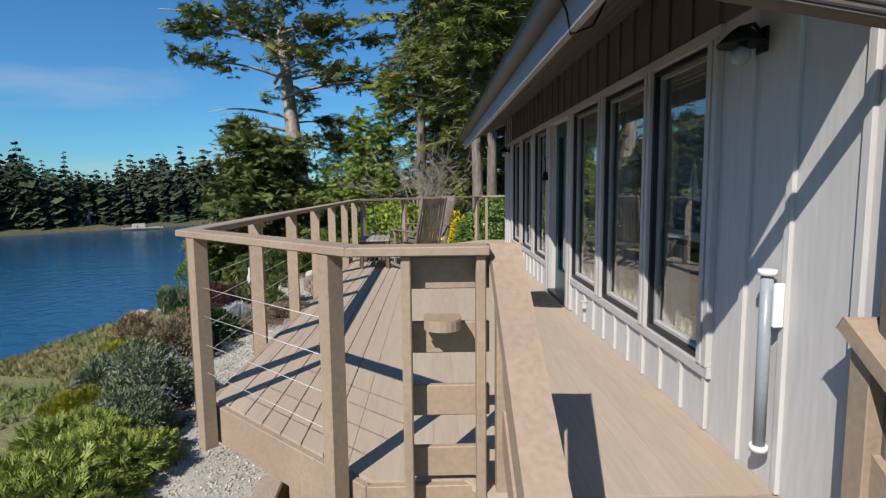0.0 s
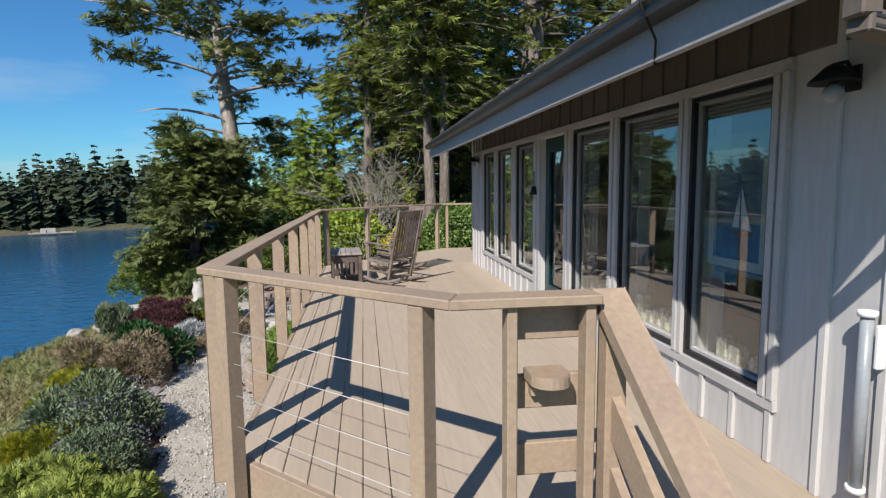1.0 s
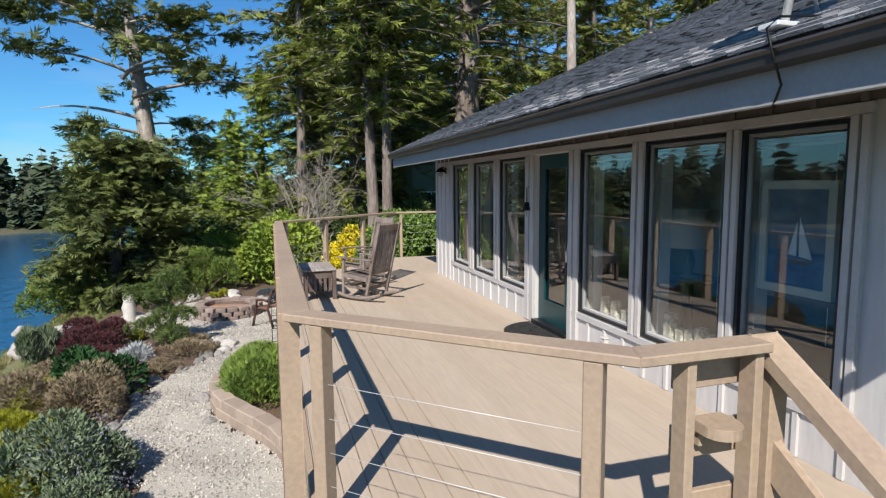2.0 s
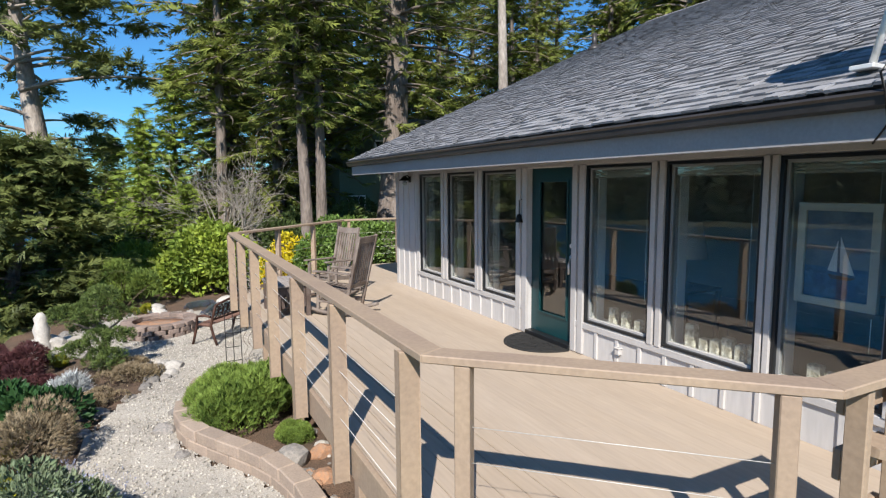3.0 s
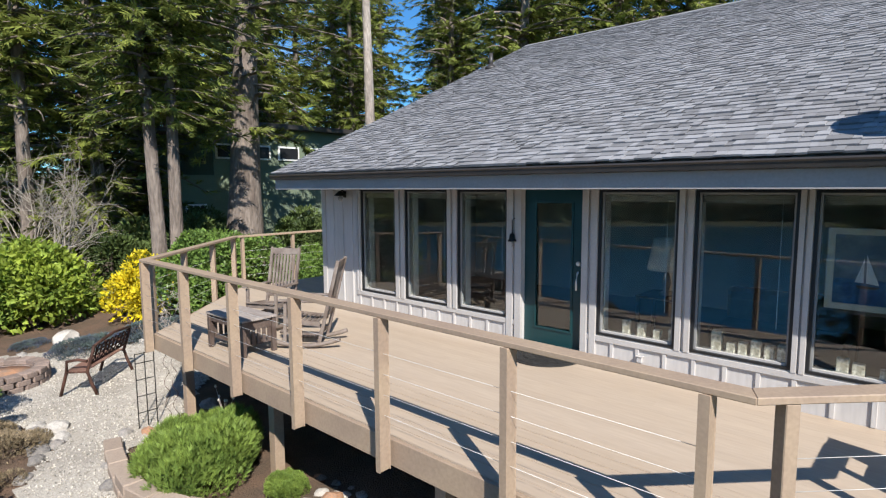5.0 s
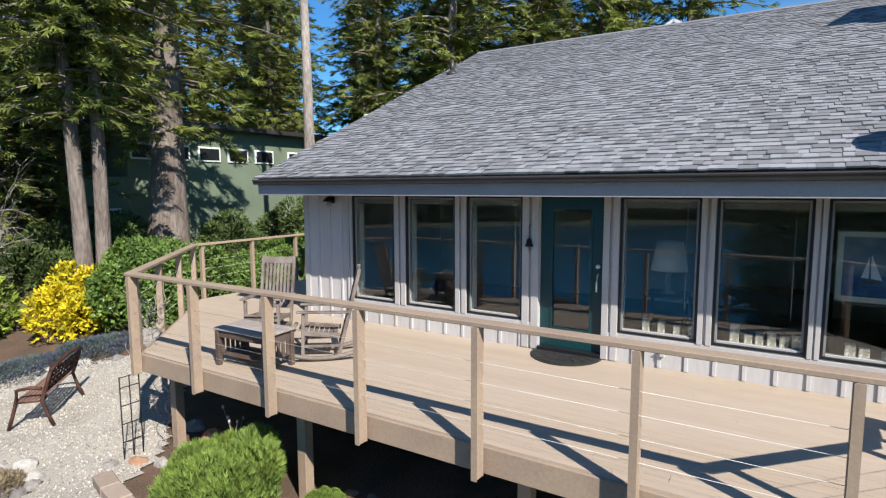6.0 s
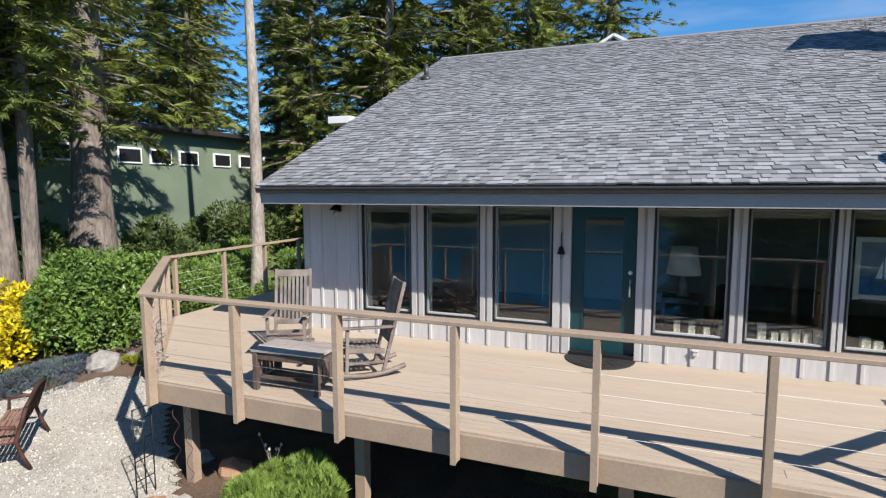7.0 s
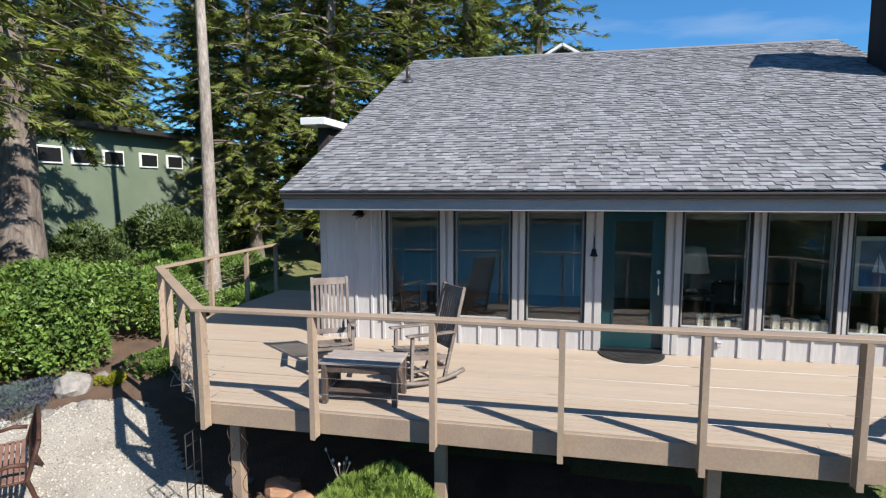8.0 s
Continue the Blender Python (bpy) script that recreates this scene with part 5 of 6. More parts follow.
shrub("yellow_shrub", "bright yellow leafy shrub", (0.75, 18.2), yl)
shrub("yellow_shrub", "small bright yellow shrub behind the railing", (5.6, 17.6), yl, 1.0, 0.55)
low = bush_meshes(63, (0.75, 0.6, 0.5), "leaf", 3500, 0.08, RHODO, 9, 0.3)
for k, (x, y, s) in enumerate([(3.6, 15.3, 1.1), (4.8, 15.0, 0.9), (2.6, 15.3, 0.8), (6.0, 15.4, 1.2), (7.4, 16.2, 1.5), (3.4, 18.6, 1.6), (6.4, 19.0, 1.8), (8.2, 19.4, 1.7), (10.2, 20.5, 2.0), (11.5, 18.6, 1.7)]):
    shrub("garden_shrub", "low green shrub behind the deck railing", (x, y), low, k * 1.1, s, "shrubs behind the railing")
och = bush_meshes(64, (0.35, 0.3, 0.3), "sprig", 1500, 0.06, GOLD, 6, 0.8)
for x, y in ((1.75, 15.7), (-3.2, 17.9), (-4.5, 13.9)):
    shrub("ochre_tuft", "small ochre-yellow tuft in the bed", (x, y), och, x, 0.9, "ochre tufts")
bl = bush_meshes(65, (1.35, 0.7, 0.34), "sprig", 6500, 0.06, BLUEMAT, 14, 0.8)
shrub("catmint", "low blue-grey flowering groundcover", (0.45, 16.55), bl)
shrub("catmint", "long low strip of blue-grey groundcover", (-1.0, 16.6), bl, 0.2, 0.9)
shrub("catmint", "rounded mound of blue-grey groundcover", (-1.8, 18.1), bl, 0.5, 0.45)
shrub("silver_plant", "small spiky silver-white plant in the bed", (-4.0, 11.4), bush_meshes(66, (0.3, 0.3, 0.4), "sprig", 500, 0.16, SILVER, 6, 0.9))
heath = bush_meshes(67, (0.6, 0.5, 0.36), "sprig", 3200, 0.055, TANLEAF, 9, 0.6)
for k, (x, y, s) in enumerate([(-3.25, 11.9, 0.9), (-4.4, 11.0, 1.0), (-3.6, 11.0, 0.7), (-5.4, 11.8, 1.0), (-4.7, 10.6, 0.9), (-3.3, 12.6, 0.7)]):
    shrub("heath_plant", "low brownish heath plant", (x, y), heath, k * 1.4, s, "heath plants")
gr = bush_meshes(68, (0.4, 0.4, 0.75), "sprig", 1800, 0.16, LAV, 6, 2.5, 0.4, 0.15)
shrub("ornamental_grass", "upright grey-green clump on the bank", (-6.1, 13.2), gr)
hed = bush_meshes(69, (1.5, 0.85, 1.25), "leaf", 6500, 0.11, HEDGE, 14, 0.4, rough=0.5)
for k, (x, y) in enumerate([(-6.3, 20.2), (-5.0, 20.6), (-3.6, 20.9), (-7.4, 19.6)]):
    shrub("hedge_plant", "clipped green hedge section", (x, y), hed, k * 0.3, 1.0, "hedge sections")
shrub("flat_topped_shrub", "flat-topped green shrub with brownish tips", (-3.7, 18.8), bush_meshes(70, (1.0, 0.8, 1.3), "sprig", 7000, 0.08, HEDGE, 10, 0.9))
# cloud-pruned pine
t = thing("cloud_pruned_pine", "cloud-pruned pine with rounded green pads", "tree", m=Matrix.Translation((-3.75, 12.95, ground_z(-3.75, 12.95))))
pads = [(0.0, 0.15, 1.22, 0.40), (-0.32, -0.25, 0.98, 0.40), (0.36, 0.1, 0.88, 0.34), (-0.12, 0.3, 0.66, 0.38), (0.2, -0.22, 0.52, 0.42), (-0.42, -0.12, 0.36, 0.34), (0.05, -0.48, 0.2, 0.40)]
pad = bush_meshes(71, (1.0, 1.0, 0.85), "sprig", 2600, 0.13, TOPI, 12, 0.4)
sv, sf = tubes_np([np.array([(0, 0, -0.05), (0.12, 0.05, 0.6), (-0.1, 0.1, 0.9), (0.0, 0.15, 1.3)])] + [np.array([(0.05, 0.05, z * 0.7), (x * 0.6, y * 0.6, z - 0.1), (x, y, z)]) for x, y, z, r in pads], [[0.07, 0.06, 0.045, 0.02]] + [[0.03, 0.025, 0.015]] * 7, 6)
share("trunk", np_mesh("trunk", sv, sf, BARK, True), t, Matrix.Identity(4))
for k, (x, y, z, r) in enumerate(pads):
    share("pad", pad[1], t, Matrix.Translation((x, y, z)) @ Matrix.Rotation(k * 1.1, 4, "Z") @ Matrix.Scale(r, 4))

# bare whitish shrub and undergrowth at the wood's edge
def bare_shrub(seed, h, n):
    rg = np.random.RandomState(seed)
    paths, radii = [], []
    def grow(p, d, L, r, depth):
        pts = [p]
        for k in range(4):
            d = d + rg.normal(size=3) * 0.18 + np.array([0, 0, 0.05])
            d = d / np.linalg.norm(d)
            pts.append(pts[-1] + d * L / 4)
        paths.append(np.array(pts))
        radii.append([r * (1 - 0.18 * k) for k in range(5)])
        if depth:
            for k in range(4 if depth > 1 else 5):
                q = pts[rg.randint(2, 5)]
                grow(q, d + rg.normal(size=3) * 0.55, L * rg.uniform(0.5, 0.75), r * 0.5, depth - 1)
    for k in range(n):
        a = rg.rand() * 6.28
        grow(np.array([0.1 * math.cos(a), 0.1 * math.sin(a), 0]), np.array([0.35 * math.cos(a), 0.35 * math.sin(a), 1.0]), h * 0.5, 0.05, 3)
    v, f = tubes_np(paths, radii, 4)
    return np_mesh("crown", v, f, mat("bleached_twigs_%s" % "abc"[seed % 3], (0.33, 0.295, 0.25), 0.9, vary=0.15, bump=0))
for (x, y), h in (((-0.2, 22.6), 4.4), ((-1.0, 23.6), 5.2)):
    t = thing("bare_tree", "leafless bleached grey tree at the wood's edge", "tree", "leafless trees", m=Matrix.Translation(gz(x, y)))
    share("crown", bare_shrub(int(h * 2), h, 5), t, Matrix.Identity(4))
UNDER = leaf_mat("undergrowth_leaf", (0.085, 0.12, 0.035), (0.04, 0.065, 0.022), trans=0.15, scale=0.8)
un = bush_meshes(72, (2.0, 1.8, 1.9), "leaf", 5200, 0.2, UNDER, 14, 0.3, rough=0.6)
rg = np.random.RandomState(9)
for k, (x, y) in enumerate([(-7.5, 23.5), (-5.5, 24), (-3.5, 23.8), (3.6, 21.8), (-0.5, 24.5), (2.2, 22.5), (-8.5, 27), (-7, 31), (-9.5, 34), (4.4, 23.2), (9, 23), (12.5, 22.8), (16, 22.5), (-2.2, 29), (0.5, 30), (3, 31.5), (-11, 40)]):
    shrub("undergrowth_bush", "dense green undergrowth at the edge of the woods", (x, y), un, k * 1.3, 0.8 + 0.3 * rg.rand(), "undergrowth bushes")

# grass on the bank
rg = np.random.RandomState(12)
pts = []
while len(pts) < 15000:
    x, y = rg.uniform(-9.5, -3.4), rg.uniform(2.2, 21)
    if x > crest(y) - 0.6 and not inside(x, y, BEDLINE) and noise.noise(Vector((x * 0.7, y * 0.7, 5))) > -0.35:
        pts.append((x, y, ground_z(x, y)))
pts = np.array(pts)
d = rg.normal(size=pts.shape) * 0.6 + np.array([0, 0, 0.8])
v, f = stamp(SPRIG, SPRIG_F, pts, d, rg.normal(size=pts.shape), rg.uniform(0.05, 0.17, len(pts)))
BLADE = leaf_mat("bank_grass_blades", (0.17, 0.205, 0.06), (0.25, 0.21, 0.105), trans=0.2, scale=0.9)
tagged(new("grass", np_mesh("grass", v, f, BLADE)), "rough green and straw-coloured grass on the bank", "grass", kind="stuff")


# ---- stones, walls, garden furniture ----
ROCK = mat("garden_rock", (0.33, 0.30, 0.27), 0.9, vary=0.2, scale=4, fine=30, bump=0.6, second=(0.2, 0.19, 0.18), obrand=0.35, dist=0.02)
RUSTROCK = mat("rusty_rock", (0.42, 0.22, 0.12), 0.9, vary=0.2, scale=5, fine=30, bump=0.6, second=(0.3, 0.2, 0.14), dist=0.02)
WHITEROCK = mat("white_rock", (0.50, 0.465, 0.42), 0.85, vary=0.12, scale=5, fine=30, bump=0.5, dist=0.02)
BLOCK = mat("concrete_block", (0.32, 0.25, 0.195), 0.9, vary=0.12, scale=6, fine=50, bump=0.5, second=(0.29, 0.225, 0.18), obrand=0.12, dist=0.01)


def rock_mesh(seed, material):
    rg = np.random.RandomState(seed)
    bm = bmesh.new()
    bmesh.ops.create_icosphere(bm, subdivisions=2, radius=1.0)
    sc = rg.uniform(0.7, 1.2, 3)
    for v in bm.verts:
        k = 1 + 0.28 * noise.noise(v.co * 1.3 + Vector((seed, 0, 0))) + 0.1 * noise.noise(v.co * 3 + Vector((0, seed, 0)))
        v.co = Vector((v.co.x * sc[0] * k, v.co.y * sc[1] * k, max(v.co.z * 0.68 * k, -0.35)))
    me = bpy.data.meshes.new("rock")
    bm.to_mesh(me)
    bm.free()
    me.materials.append(material)
    return me


GREYR = [rock_mesh(s, ROCK) for s in (1, 2, 3)]
WHITER = [rock_mesh(s, WHITEROCK) for s in (4, 5)]
RUSTR = [rock_mesh(s, RUSTROCK) for s in (6, 7)]


def rock(x, y, s, kind=0, k=0, z=None):
    me = (GREYR, WHITER, RUSTR)[kind][k % (3 if kind == 0 else 2)]
    ob = new("rock", me)
    ob.matrix_world = Matrix.Translation((x, y, (ground_z(x, y) if z is None else z) + 0.25 * s)) @ Matrix.Rotation(k * 1.9 + x, 4, "Z") @ Matrix.Scale(s, 4)
    tagged(ob, ("grey garden stone at the edge of a bed", "whitish garden stone at the edge of a bed", "rusty orange stone beside the deck")[kind], "rock", ("grey garden stones", "whitish garden stones", "rusty stones")[kind])


rr = random.Random(3)
k = 0
for i, (x, y) in enumerate(PATHLINE):
    if x < -2.3 and y < 13.6 or (y > 14.8 and x < 1.2):
        if i % 2 == 0:
            rock(x - 0.12 + rr.uniform(-0.08, 0.08), y + rr.uniform(-0.1, 0.1), rr.uniform(0.08, 0.16), 0 if rr.random() < 0.8 else 1, k)
            k += 1
for x, y, s, kd in [(-2.55, 12.35, 0.17, 1), (-2.75, 12.6, 0.14, 1), (-2.62, 11.95, 0.15, 1), (-2.9, 11.75, 0.15, 0), (-2.85, 18.0, 0.24, 1), (-1.05, 18.1, 0.3, 1), (-3.9, 18.0, 0.2, 1), (1.4, 16.2, 0.36, 0), (1.9, 16.0, 0.2, 0), (-2.9, 5.2, 0.16, 0), (-2.75, 5.6, 0.12, 2),
                   (-1.35, 7.75, 0.27, 0), (-1.1, 7.2, 0.15, 2), (-1.0, 7.8, 0.16, 2), (-0.8, 6.7, 0.14, 0), (-1.2, 6.6, 0.12, 1), (-0.95, 10.55, 0.2, 2), (-0.75, 10.9, 0.24, 2), (-1.1, 10.2, 0.14, 2), (-1.0, 9.8, 0.16, 2), (-1.5, 11.0, 0.13, 0), (-1.65, 11.3, 0.13, 2), (-0.6, 11.6, 0.16, 0), (-1.9, 11.5, 0.14, 0), (-5.0, 15.9, 0.3, 1),
                   (-6.9, 14.6, 0.3, 0), (-6.6, 15.2, 0.25, 0), (-7.3, 14.0, 0.2, 0), (-6.2, 15.5, 0.25, 0)]:
    rock(x, y, s, kd, k)
    k += 1
for i in range(70):
    x, y = rr.uniform(-1.3, -0.6), rr.uniform(3.8, 8.6)
    rock(x, y, rr.uniform(0.03, 0.085), rr.choice([0, 0, 1, 2]), k)
    k += 1

# curved block wall round the rosemary bed
wall = thing("garden_wall", "low curved wall of tan concrete blocks", "retaining wall", kind="")
line = smooth([(-2.15, 11.3), (-2.35, 10.4), (-2.5, 9.6), (-2.45, 8.9), (-2.1, 8.25), (-1.7, 7.6), (-1.45, 6.9), (-1.4, 6.0), (-1.4, 5.0), (-1.4, 4.0)], 2)[:-6]
bme = bmesh.new()
box((-0.2, -0.11, 0), (0.2, 0.11, 0.148), 0.014, bme)
BLOCKME = bpy.data.meshes.new("block")
bme.to_mesh(BLOCKME)
bme.free()
BLOCKME.materials.append(BLOCK)
dist = [0.0]
for p, q in zip(line, line[1:]):
    dist.append(dist[-1] + math.dist(p, q))
for course in range(2):
    s = 0.2 * course
    while s < dist[-1] - 0.1:
        x, y = np.interp(s, dist, [p[0] for p in line]), np.interp(s, dist, [p[1] for p in line])
        x2, y2 = np.interp(s + 0.05, dist, [p[0] for p in line]), np.interp(s + 0.05, dist, [p[1] for p in line])
        if course == 0 or 1.2 < s < 7:
            share("block", BLOCKME, wall, Matrix.Translation((x, y, GZ + 0.02 + 0.151 * course)) @ Matrix.Rotation(math.atan2(y2 - y, x2 - x) + rr.uniform(-0.04, 0.04), 4, "Z"))
        s += 0.408
# fire pit
pit = thing("fire_pit", "round fire pit of reddish stacked blocks", "fire pit", m=Matrix.Translation((-2.75, 15.45, ground_z(-2.75, 15.45) + 0.03)))
PITBLOCK = mat("pit_block", (0.27, 0.20, 0.165), 0.9, vary=0.2, scale=6, fine=40, bump=0.5, second=(0.18, 0.14, 0.12), obrand=0.2, dist=0.01)
bme = bmesh.new()
box((-0.1, -0.12, 0), (0.1, 0.12, 0.1), 0.01, bme)
PITME = bpy.data.meshes.new("block")
bme.to_mesh(PITME)
bme.free()
PITME.materials.append(PITBLOCK)
for course in range(3):
    for j in range(18):
        a = 2 * math.pi * (j + 0.5 * (course % 2)) / 18
        share("block", PITME, pit, Matrix.Translation((0.68 * math.cos(a), 0.68 * math.sin(a), 0.103 * course)) @ Matrix.Rotation(a + math.pi / 2 + rr.uniform(-0.03, 0.03), 4, "Z") @ Matrix.Diagonal((1.12, 1, 1, 1)))
part("ash_bed", lathe([(0.56, 0.0), (0.56, 0.19), (0.3, 0.16)], sides=20), RUSTROCK, pit, "reddish rubble and ash")

# iron bench
bench = thing("garden_bench", "rust-brown cast-iron garden bench with a scrolled back", "bench", m=pose(-1.39, 14.09, ground_z(-1.4, 14.1) + 0.05, 0, 0, 48))
L = 0.66
for s in (-L, L):
    part("end_frame", tube([(s, 0.42, 0.0), (s, 0.36, 0.2), (s, 0.30, 0.40), (s, 0.28, 0.60), (s, 0.1, 0.63), (s, -0.05, 0.60)], 0.028), RUSTIRON, bench)
    part("back_leg", tube([(s, -0.18, 0.0), (s, -0.10, 0.2), (s, -0.04, 0.42), (s, -0.12, 0.66), (s, -0.18, 0.86)], 0.028), RUSTIRON, bench)
    part("seat_support", tube([(s, -0.04, 0.41), (s, 0.30, 0.41)], 0.016), RUSTIRON, bench)
for k in range(6):
    part("seat_slat", box((-L, -0.02 + 0.058 * k, 0.42), (L, -0.02 + 0.058 * k + 0.045, 0.44), 0.004), mat("rusty_brown_slat", (0.24, 0.13, 0.095), 0.75, vary=0.2, bump=0.2) if k == 0 else bpy.data.materials["rusty_brown_slat"], bench, "worn reddish-brown slat")
part("back_top", tube([(-L, -0.18, 0.86), (-L * 0.5, -0.185, 0.90), (0, -0.19, 0.93), (L * 0.5, -0.185, 0.90), (L, -0.18, 0.86)], 0.026), RUSTIRON, bench)
part("back_bottom", tube([(-L, -0.08, 0.54), (L, -0.08, 0.54)], 0.02), RUSTIRON, bench)
for k in range(9):
    bm = bmesh.new()
    cx = -L + 0.07 + k * (2 * L - 0.14) / 8
    pts = []
    for a in np.linspace(0, 2 * math.pi, 15):
        zz = 0.70 + 0.13 * math.sin(a)
        pts.append((cx + 0.075 * math.cos(a), -0.08 - 0.1 * (zz - 0.54) / 0.32, zz))
    tube(pts, 0.013, bm, 5)
    tube([(cx + 0.05 * math.cos(a), -0.08 - 0.1 * (0.16 + 0.05 * math.sin(a)) / 0.32, 0.70 + 0.05 * math.sin(a)) for a in np.linspace(0.5, 5.6, 10)], 0.011, bm, 5)
    part("scroll", bm, RUSTIRON, bench)

# plant trellis, wire spirals, stone lantern, stone bench
t = thing("trellis", "slim black wire plant trellis", "trellis", m=Matrix.Translation((-1.58, 11.5, GZ + 0.02)))
for sx in (-0.13, 0.0, 0.13):
    part("upright", tube([(sx, 0.02, 0.0), (sx, 0.02, 1.15)], 0.008, sides=6), IRON, t)
for z in (0.25, 0.5, 0.75, 1.0, 1.14):
    part("crossbar", tube([(-0.13, 0.02, z), (0.13, 0.02, z)], 0.007, sides=6), IRON, t)
for k, (x, y) in enumerate(((-1.42, 11.15), (-1.36, 11.02))):
    t = thing("wire_spiral", "twisted metal wind spiral hanging below the deck edge", "wind spiral", "wind spirals")
    part("wire", tube([(x + 0.035 * math.cos(a), y + 0.035 * math.sin(a), -0.245 - 0.05 * a) for a in np.linspace(0, 19 + k, 70)], 0.0038, sides=5), RUSTIRON, t)
t = thing("stone_lantern", "small grey stone pagoda lantern", "lantern", m=Matrix.Translation((-6.75, 14.2, ground_z(-6.75, 14.2))))
part("base", lathe([(0.22, -0.05), (0.24, 0.12), (0.12, 0.18)], sides=8), ROCK, t)
part("shaft", lathe([(0.11, 0.18), (0.08, 0.42), (0.13, 0.46)], sides=8), ROCK, t)
part("cap", lathe([(0.16, 0.46), (0.18, 0.5), (0.08, 0.6), (0.03, 0.66)], sides=8), ROCK, t)
t = thing("stone_bench", "rough pale stone slab bench", "bench", m=pose(-6.0, 14.6, ground_z(-6.0, 14.6), 0, 0, 35))
part("slab", box((-0.5, -0.2, 0.36), (0.5, 0.2, 0.45), 0.02), WHITEROCK, t)
for sx in (-0.35, 0.35):
    part("block", box((sx - 0.1, -0.16, -0.05), (sx + 0.1, 0.16, 0.36), 0.02), ROCK, t)
t = thing("garden_figure", "weathered pale stone garden ornament", "ornament", m=Matrix.Translation((-5.05, 15.75, ground_z(-5.05, 15.75))))
part("stone", lathe([(0.18, -0.05), (0.2, 0.1), (0.14, 0.3), (0.17, 0.45), (0.12, 0.6), (0.13, 0.72), (0.05, 0.82)], sides=9), WHITEROCK, t)
# dry climber on the corner railing
t = thing("dry_vine", "dry straw-coloured vine on the corner railing", "vine")
rg = np.random.RandomState(15)
paths = []
for k in range(46):
    s = rg.uniform(0.15, 1.2)
    p = np.array([PC[0] - 0.1 + 0.73 * s, PC[1] + 0.02 + 0.69 * s, rg.uniform(-0.2, 0.5)])
    pts = [p]
    for j in range(5):
        pts.append(pts[-1] + np.array([rg.normal() * 0.05, rg.normal() * 0.05, rg.uniform(-0.02, 0.13)]))
    paths.append(np.array(pts))
v, f = tubes_np(paths, [[0.005, 0.005, 0.004, 0.004, 0.003, 0.003]] * len(paths), 4)
share("tangle", np_mesh("tangle", v, f, PALEWOOD), t, Matrix.Identity(4))

# far shore buildings
HW = mat("far_house_paint", (0.55, 0.52, 0.47), 0.8, vary=0.1, bump=0)
BLUEH = mat("far_blue_paint", (0.06, 0.22, 0.42), 0.7, vary=0.1, bump=0)
DKROOF = mat("far_roof", (0.10, 0.09, 0.085), 0.9, vary=0.1, bump=0)
for k, (yaw, d, w, m_) in enumerate([(31.5, 7, 3.2, BLUEH), (70, 14, 9, HW), (82, 10, 8, HW), (90, 18, 10, HW), (97, 9, 9, HW), (108, 14, 9, HW), (118, 9, 8, HW), (76, 22, 9, HW), (103, 24, 11, HW)]):
    R = np.interp(yaw, [s[0] for s in SHORE], [s[1] for s in SHORE]) + d
    z = WATER + np.interp(d, [0, 3, 25, 70], [0.2, 1, 2.5, 6])
    hh = thing("far_house", "small distant house on the far shore", "house", "far shore houses", m=Matrix.Translation((-math.sin(radians(yaw)) * R, math.cos(radians(yaw)) * R, z)) @ Matrix.Rotation(radians(yaw), 4, "Z"))
    part("wall", box((-w / 2, -3, -0.5), (w / 2, 3, 3.2 if m_ is HW else 2.4)), m_, hh)
    bm = bmesh.new()
    h0 = 3.2 if m_ is HW else 2.4
    q = [bm.verts.new(c) for c in ((-w / 2 - 0.4, -3.4, h0), (w / 2 + 0.4, -3.4, h0), (w / 2 + 0.4, 3.4, h0), (-w / 2 - 0.4, 3.4, h0), (-w / 2 - 0.4, 0, h0 + 1.8), (w / 2 + 0.4, 0, h0 + 1.8))]
    for fc in ((0, 1, 5, 4), (2, 3, 4, 5), (0, 4, 3), (1, 2, 5), (3, 2, 1, 0)):
        bm.faces.new([q[i] for i in fc])
    part("roof", bm, DKROOF, hh)
    for j in range(3):
        part("window", box((-w / 2 + w * (j + 0.3) / 3, -3.06, 1.0), (-w / 2 + w * (j + 0.75) / 3, -2.99, 2.2)), BLACKFRAME if m_ is HW else WHITEFRAME, hh)
R = 139
t = thing("far_dock", "small pale wooden dock on the far shore", "dock", m=Matrix.Translation((-math.sin(radians(27)) * R, math.cos(radians(27)) * R, WATER)) @ Matrix.Rotation(radians(27), 4, "Z"))
part("deck", box((-4, -1, 0.4), (4, 1.5, 0.6)), PALEWOOD, t)
part("hut", box((-2, -0.5, 0.6), (0.5, 1.0, 1.4)), WHITEROCK, t)
for sx in (-3.5, -1, 1, 3.5):
    part("pile", box((sx - 0.1, -0.95, -1.5), (sx + 0.1, -0.75, 1.1)), DARKWOOD, t)

# small white-flowered stem under the deck edge
t = thing("wildflower", "thin dry wildflower with pale seed heads under the deck", "plant")
rg = np.random.RandomState(33)
tips = [np.array((-1.17 + rg.normal() * 0.08, 9.95 + rg.normal() * 0.08, -0.78 + rg.rand() * 0.22)) for k in range(6)]
v, f = tubes_np([np.array([(-1.15, 9.95, GZ), (-1.15, 9.95, -1.0), tuple(q)]) for q in tips], [[0.006, 0.005, 0.003]] * 6, 4)
share("stem", np_mesh("stem", v, f, PALEWOOD), t, Matrix.Identity(4))
for q in tips:
    part("seed_head", lathe([(0.004, -0.02), (0.018, 0.0), (0.006, 0.025)], sides=7, centre=tuple(q)), WHITEROCK, t)

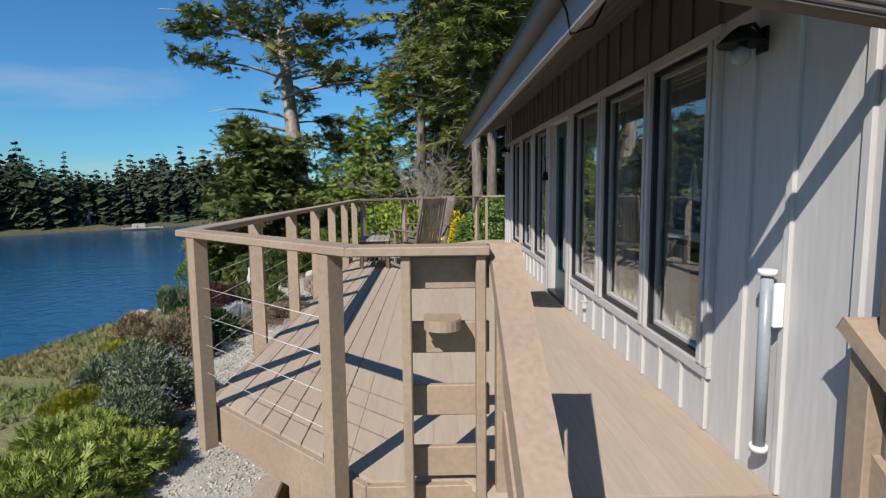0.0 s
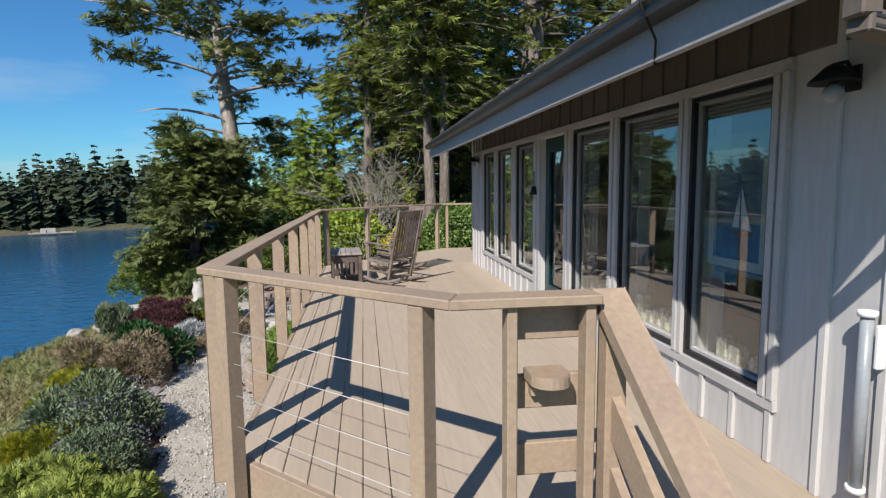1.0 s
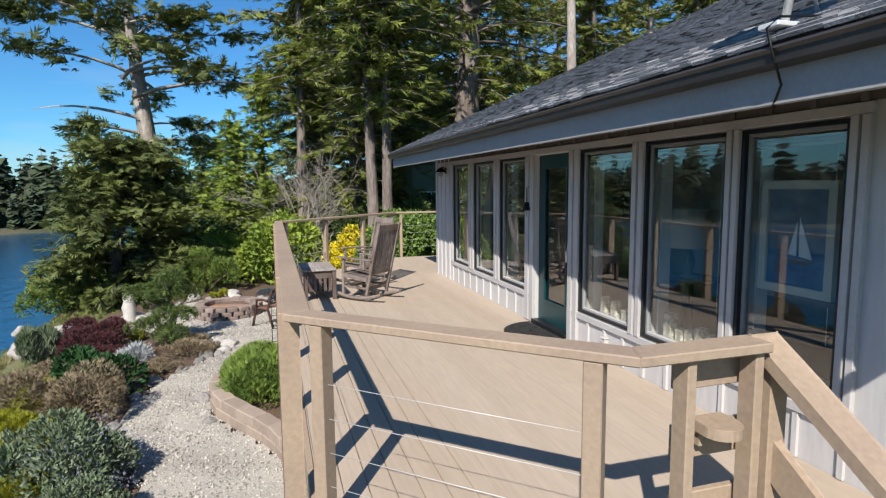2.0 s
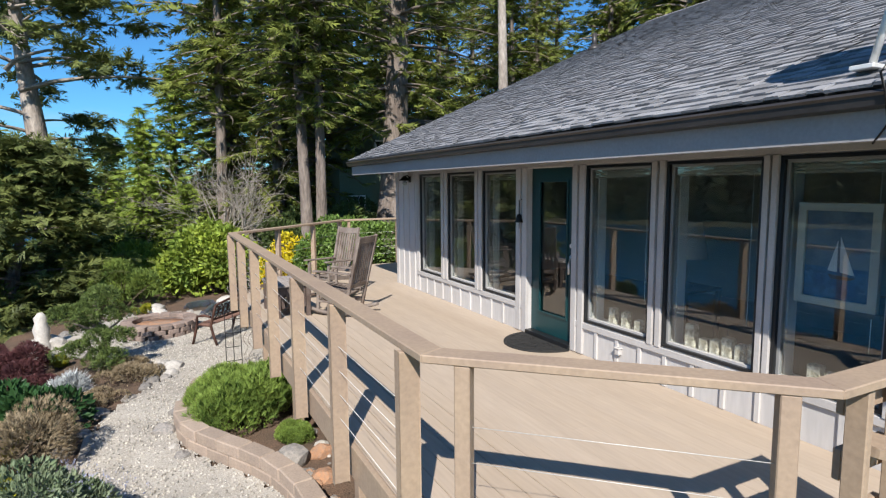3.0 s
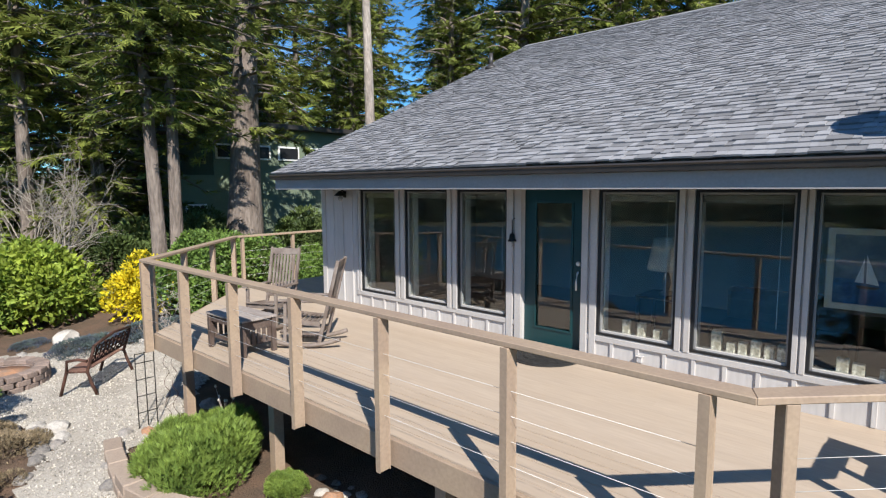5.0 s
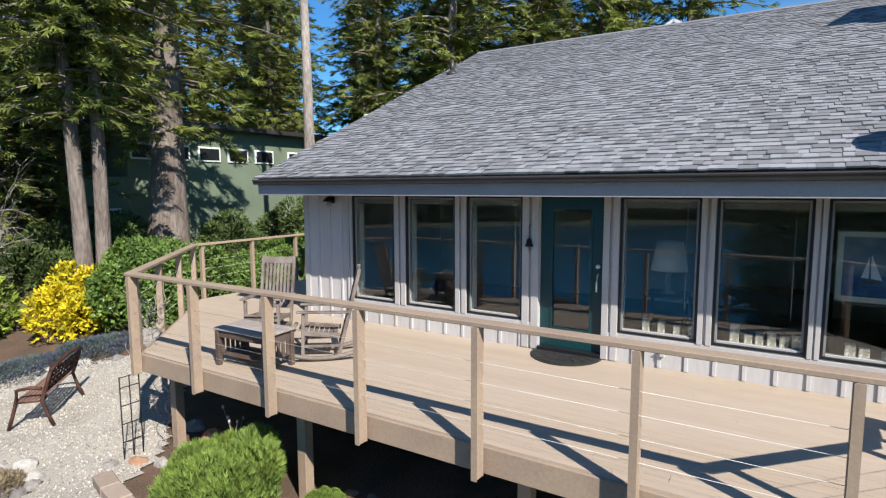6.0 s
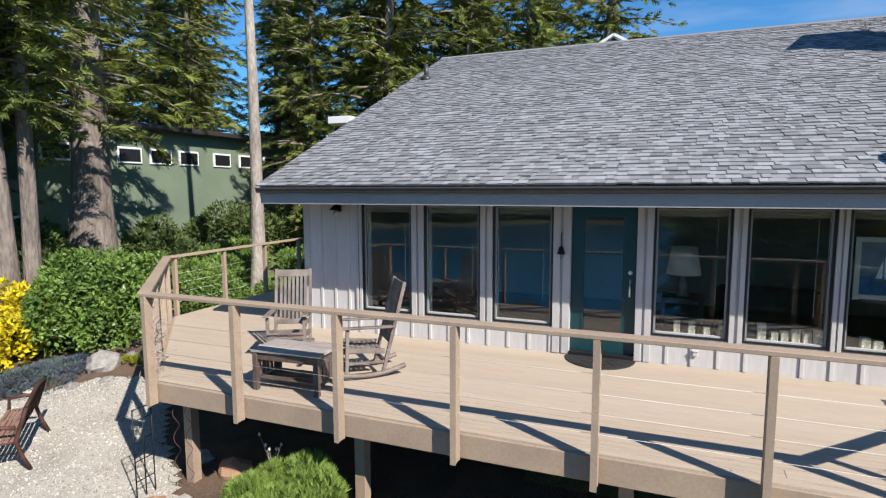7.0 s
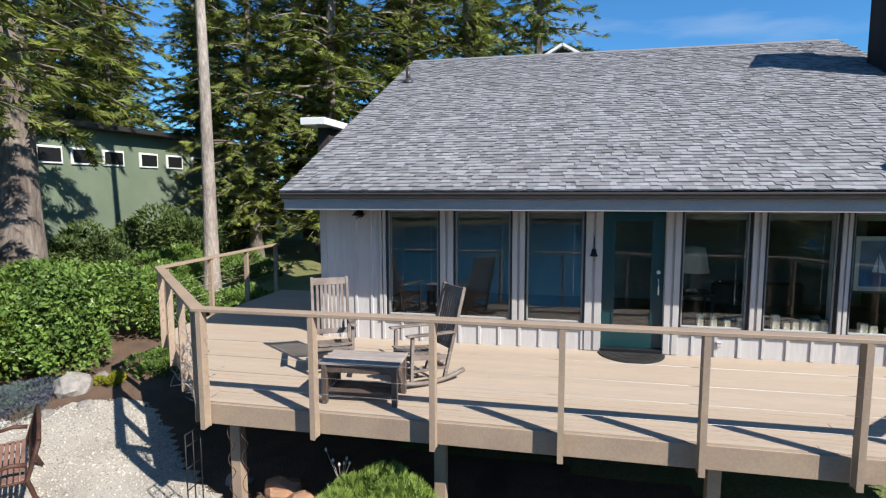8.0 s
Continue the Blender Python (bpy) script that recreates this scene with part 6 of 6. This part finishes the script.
# ---- roof shingles ----
EXPO = 0.118
ca = 1 / math.hypot(1, PITCH)
length = (RIDGE_X - EAVE_X) / ca
rg = np.random.RandomState(21)
V, F = [], []
near = 0
SHME = []
for w in (0.06, 0.09, 0.13, 0.17):
    bm = bmesh.new()
    q = [bm.verts.new(c) for c in ((0, 0, 0.018), (0, w, 0.018), (EXPO * 1.35, w, 0.002), (EXPO * 1.35, 0, 0.002), (0, 0, 0), (0, w, 0))]
    bm.faces.new((q[0], q[3], q[2], q[1]))
    bm.faces.new((q[0], q[1], q[5], q[4]))
    bm.faces.new((q[0], q[4], q[3]))
    bm.faces.new((q[1], q[2], q[5]))
    bmesh.ops.recalc_face_normals(bm, faces=bm.faces)
    me = bpy.data.meshes.new("shingle")
    bm.to_mesh(me)
    bm.free()
    me.materials.append(SHINGLE)
    SHME.append((w, me))
base = Matrix.Translation((EAVE_X, 0, EAVE_Z)) @ Matrix.Rotation(-math.atan(PITCH), 4, "Y")
row = 0
s = -0.10
while s < length - 0.05:
    y = RY0 - 0.02 - rg.rand() * 0.2
    while y < RY1 + 0.02:
        w, me = SHME[rg.randint(4)]
        y0 = max(y, RY0 - 0.03)
        lift = 0.003 * rg.rand() + (0.008 if rg.rand() < 0.45 else 0.0)
        full = y0 == y and y + w < RY1 + 0.03
        if full and near < 290 and row < 14 and y < 6.3:
            share("shingle", me, roof, base @ Matrix.Translation((s, y, lift - 0.004)))
            near += 1
        else:
            y1 = min(y + w, RY1 + 0.03)
            pts = [(s, y0, 0.014 + lift), (s, y1, 0.014 + lift), (s + EXPO * 1.35, y1, -0.002 + lift), (s + EXPO * 1.35, y0, -0.002 + lift), (s, y0, -0.006), (s, y1, -0.006)]
            n0 = len(V)
            V += [tuple(base @ Vector(p)) for p in pts]
            F += [(n0, n0 + 3, n0 + 2, n0 + 1), (n0, n0 + 1, n0 + 5, n0 + 4)]
        y += w + 0.002
    s += EXPO
    row += 1
ob = new("shingles", np_mesh("shingles", V, F, ROOFMAT))
ob.parent = roof
ob["kind"] = "stuff"
part("ridge_cap", slope_box(RIDGE_X - 0.14, RIDGE_X, RY0 - 0.03, RY1 + 0.03, 0.004, 0.026), ROOFMAT, roof)
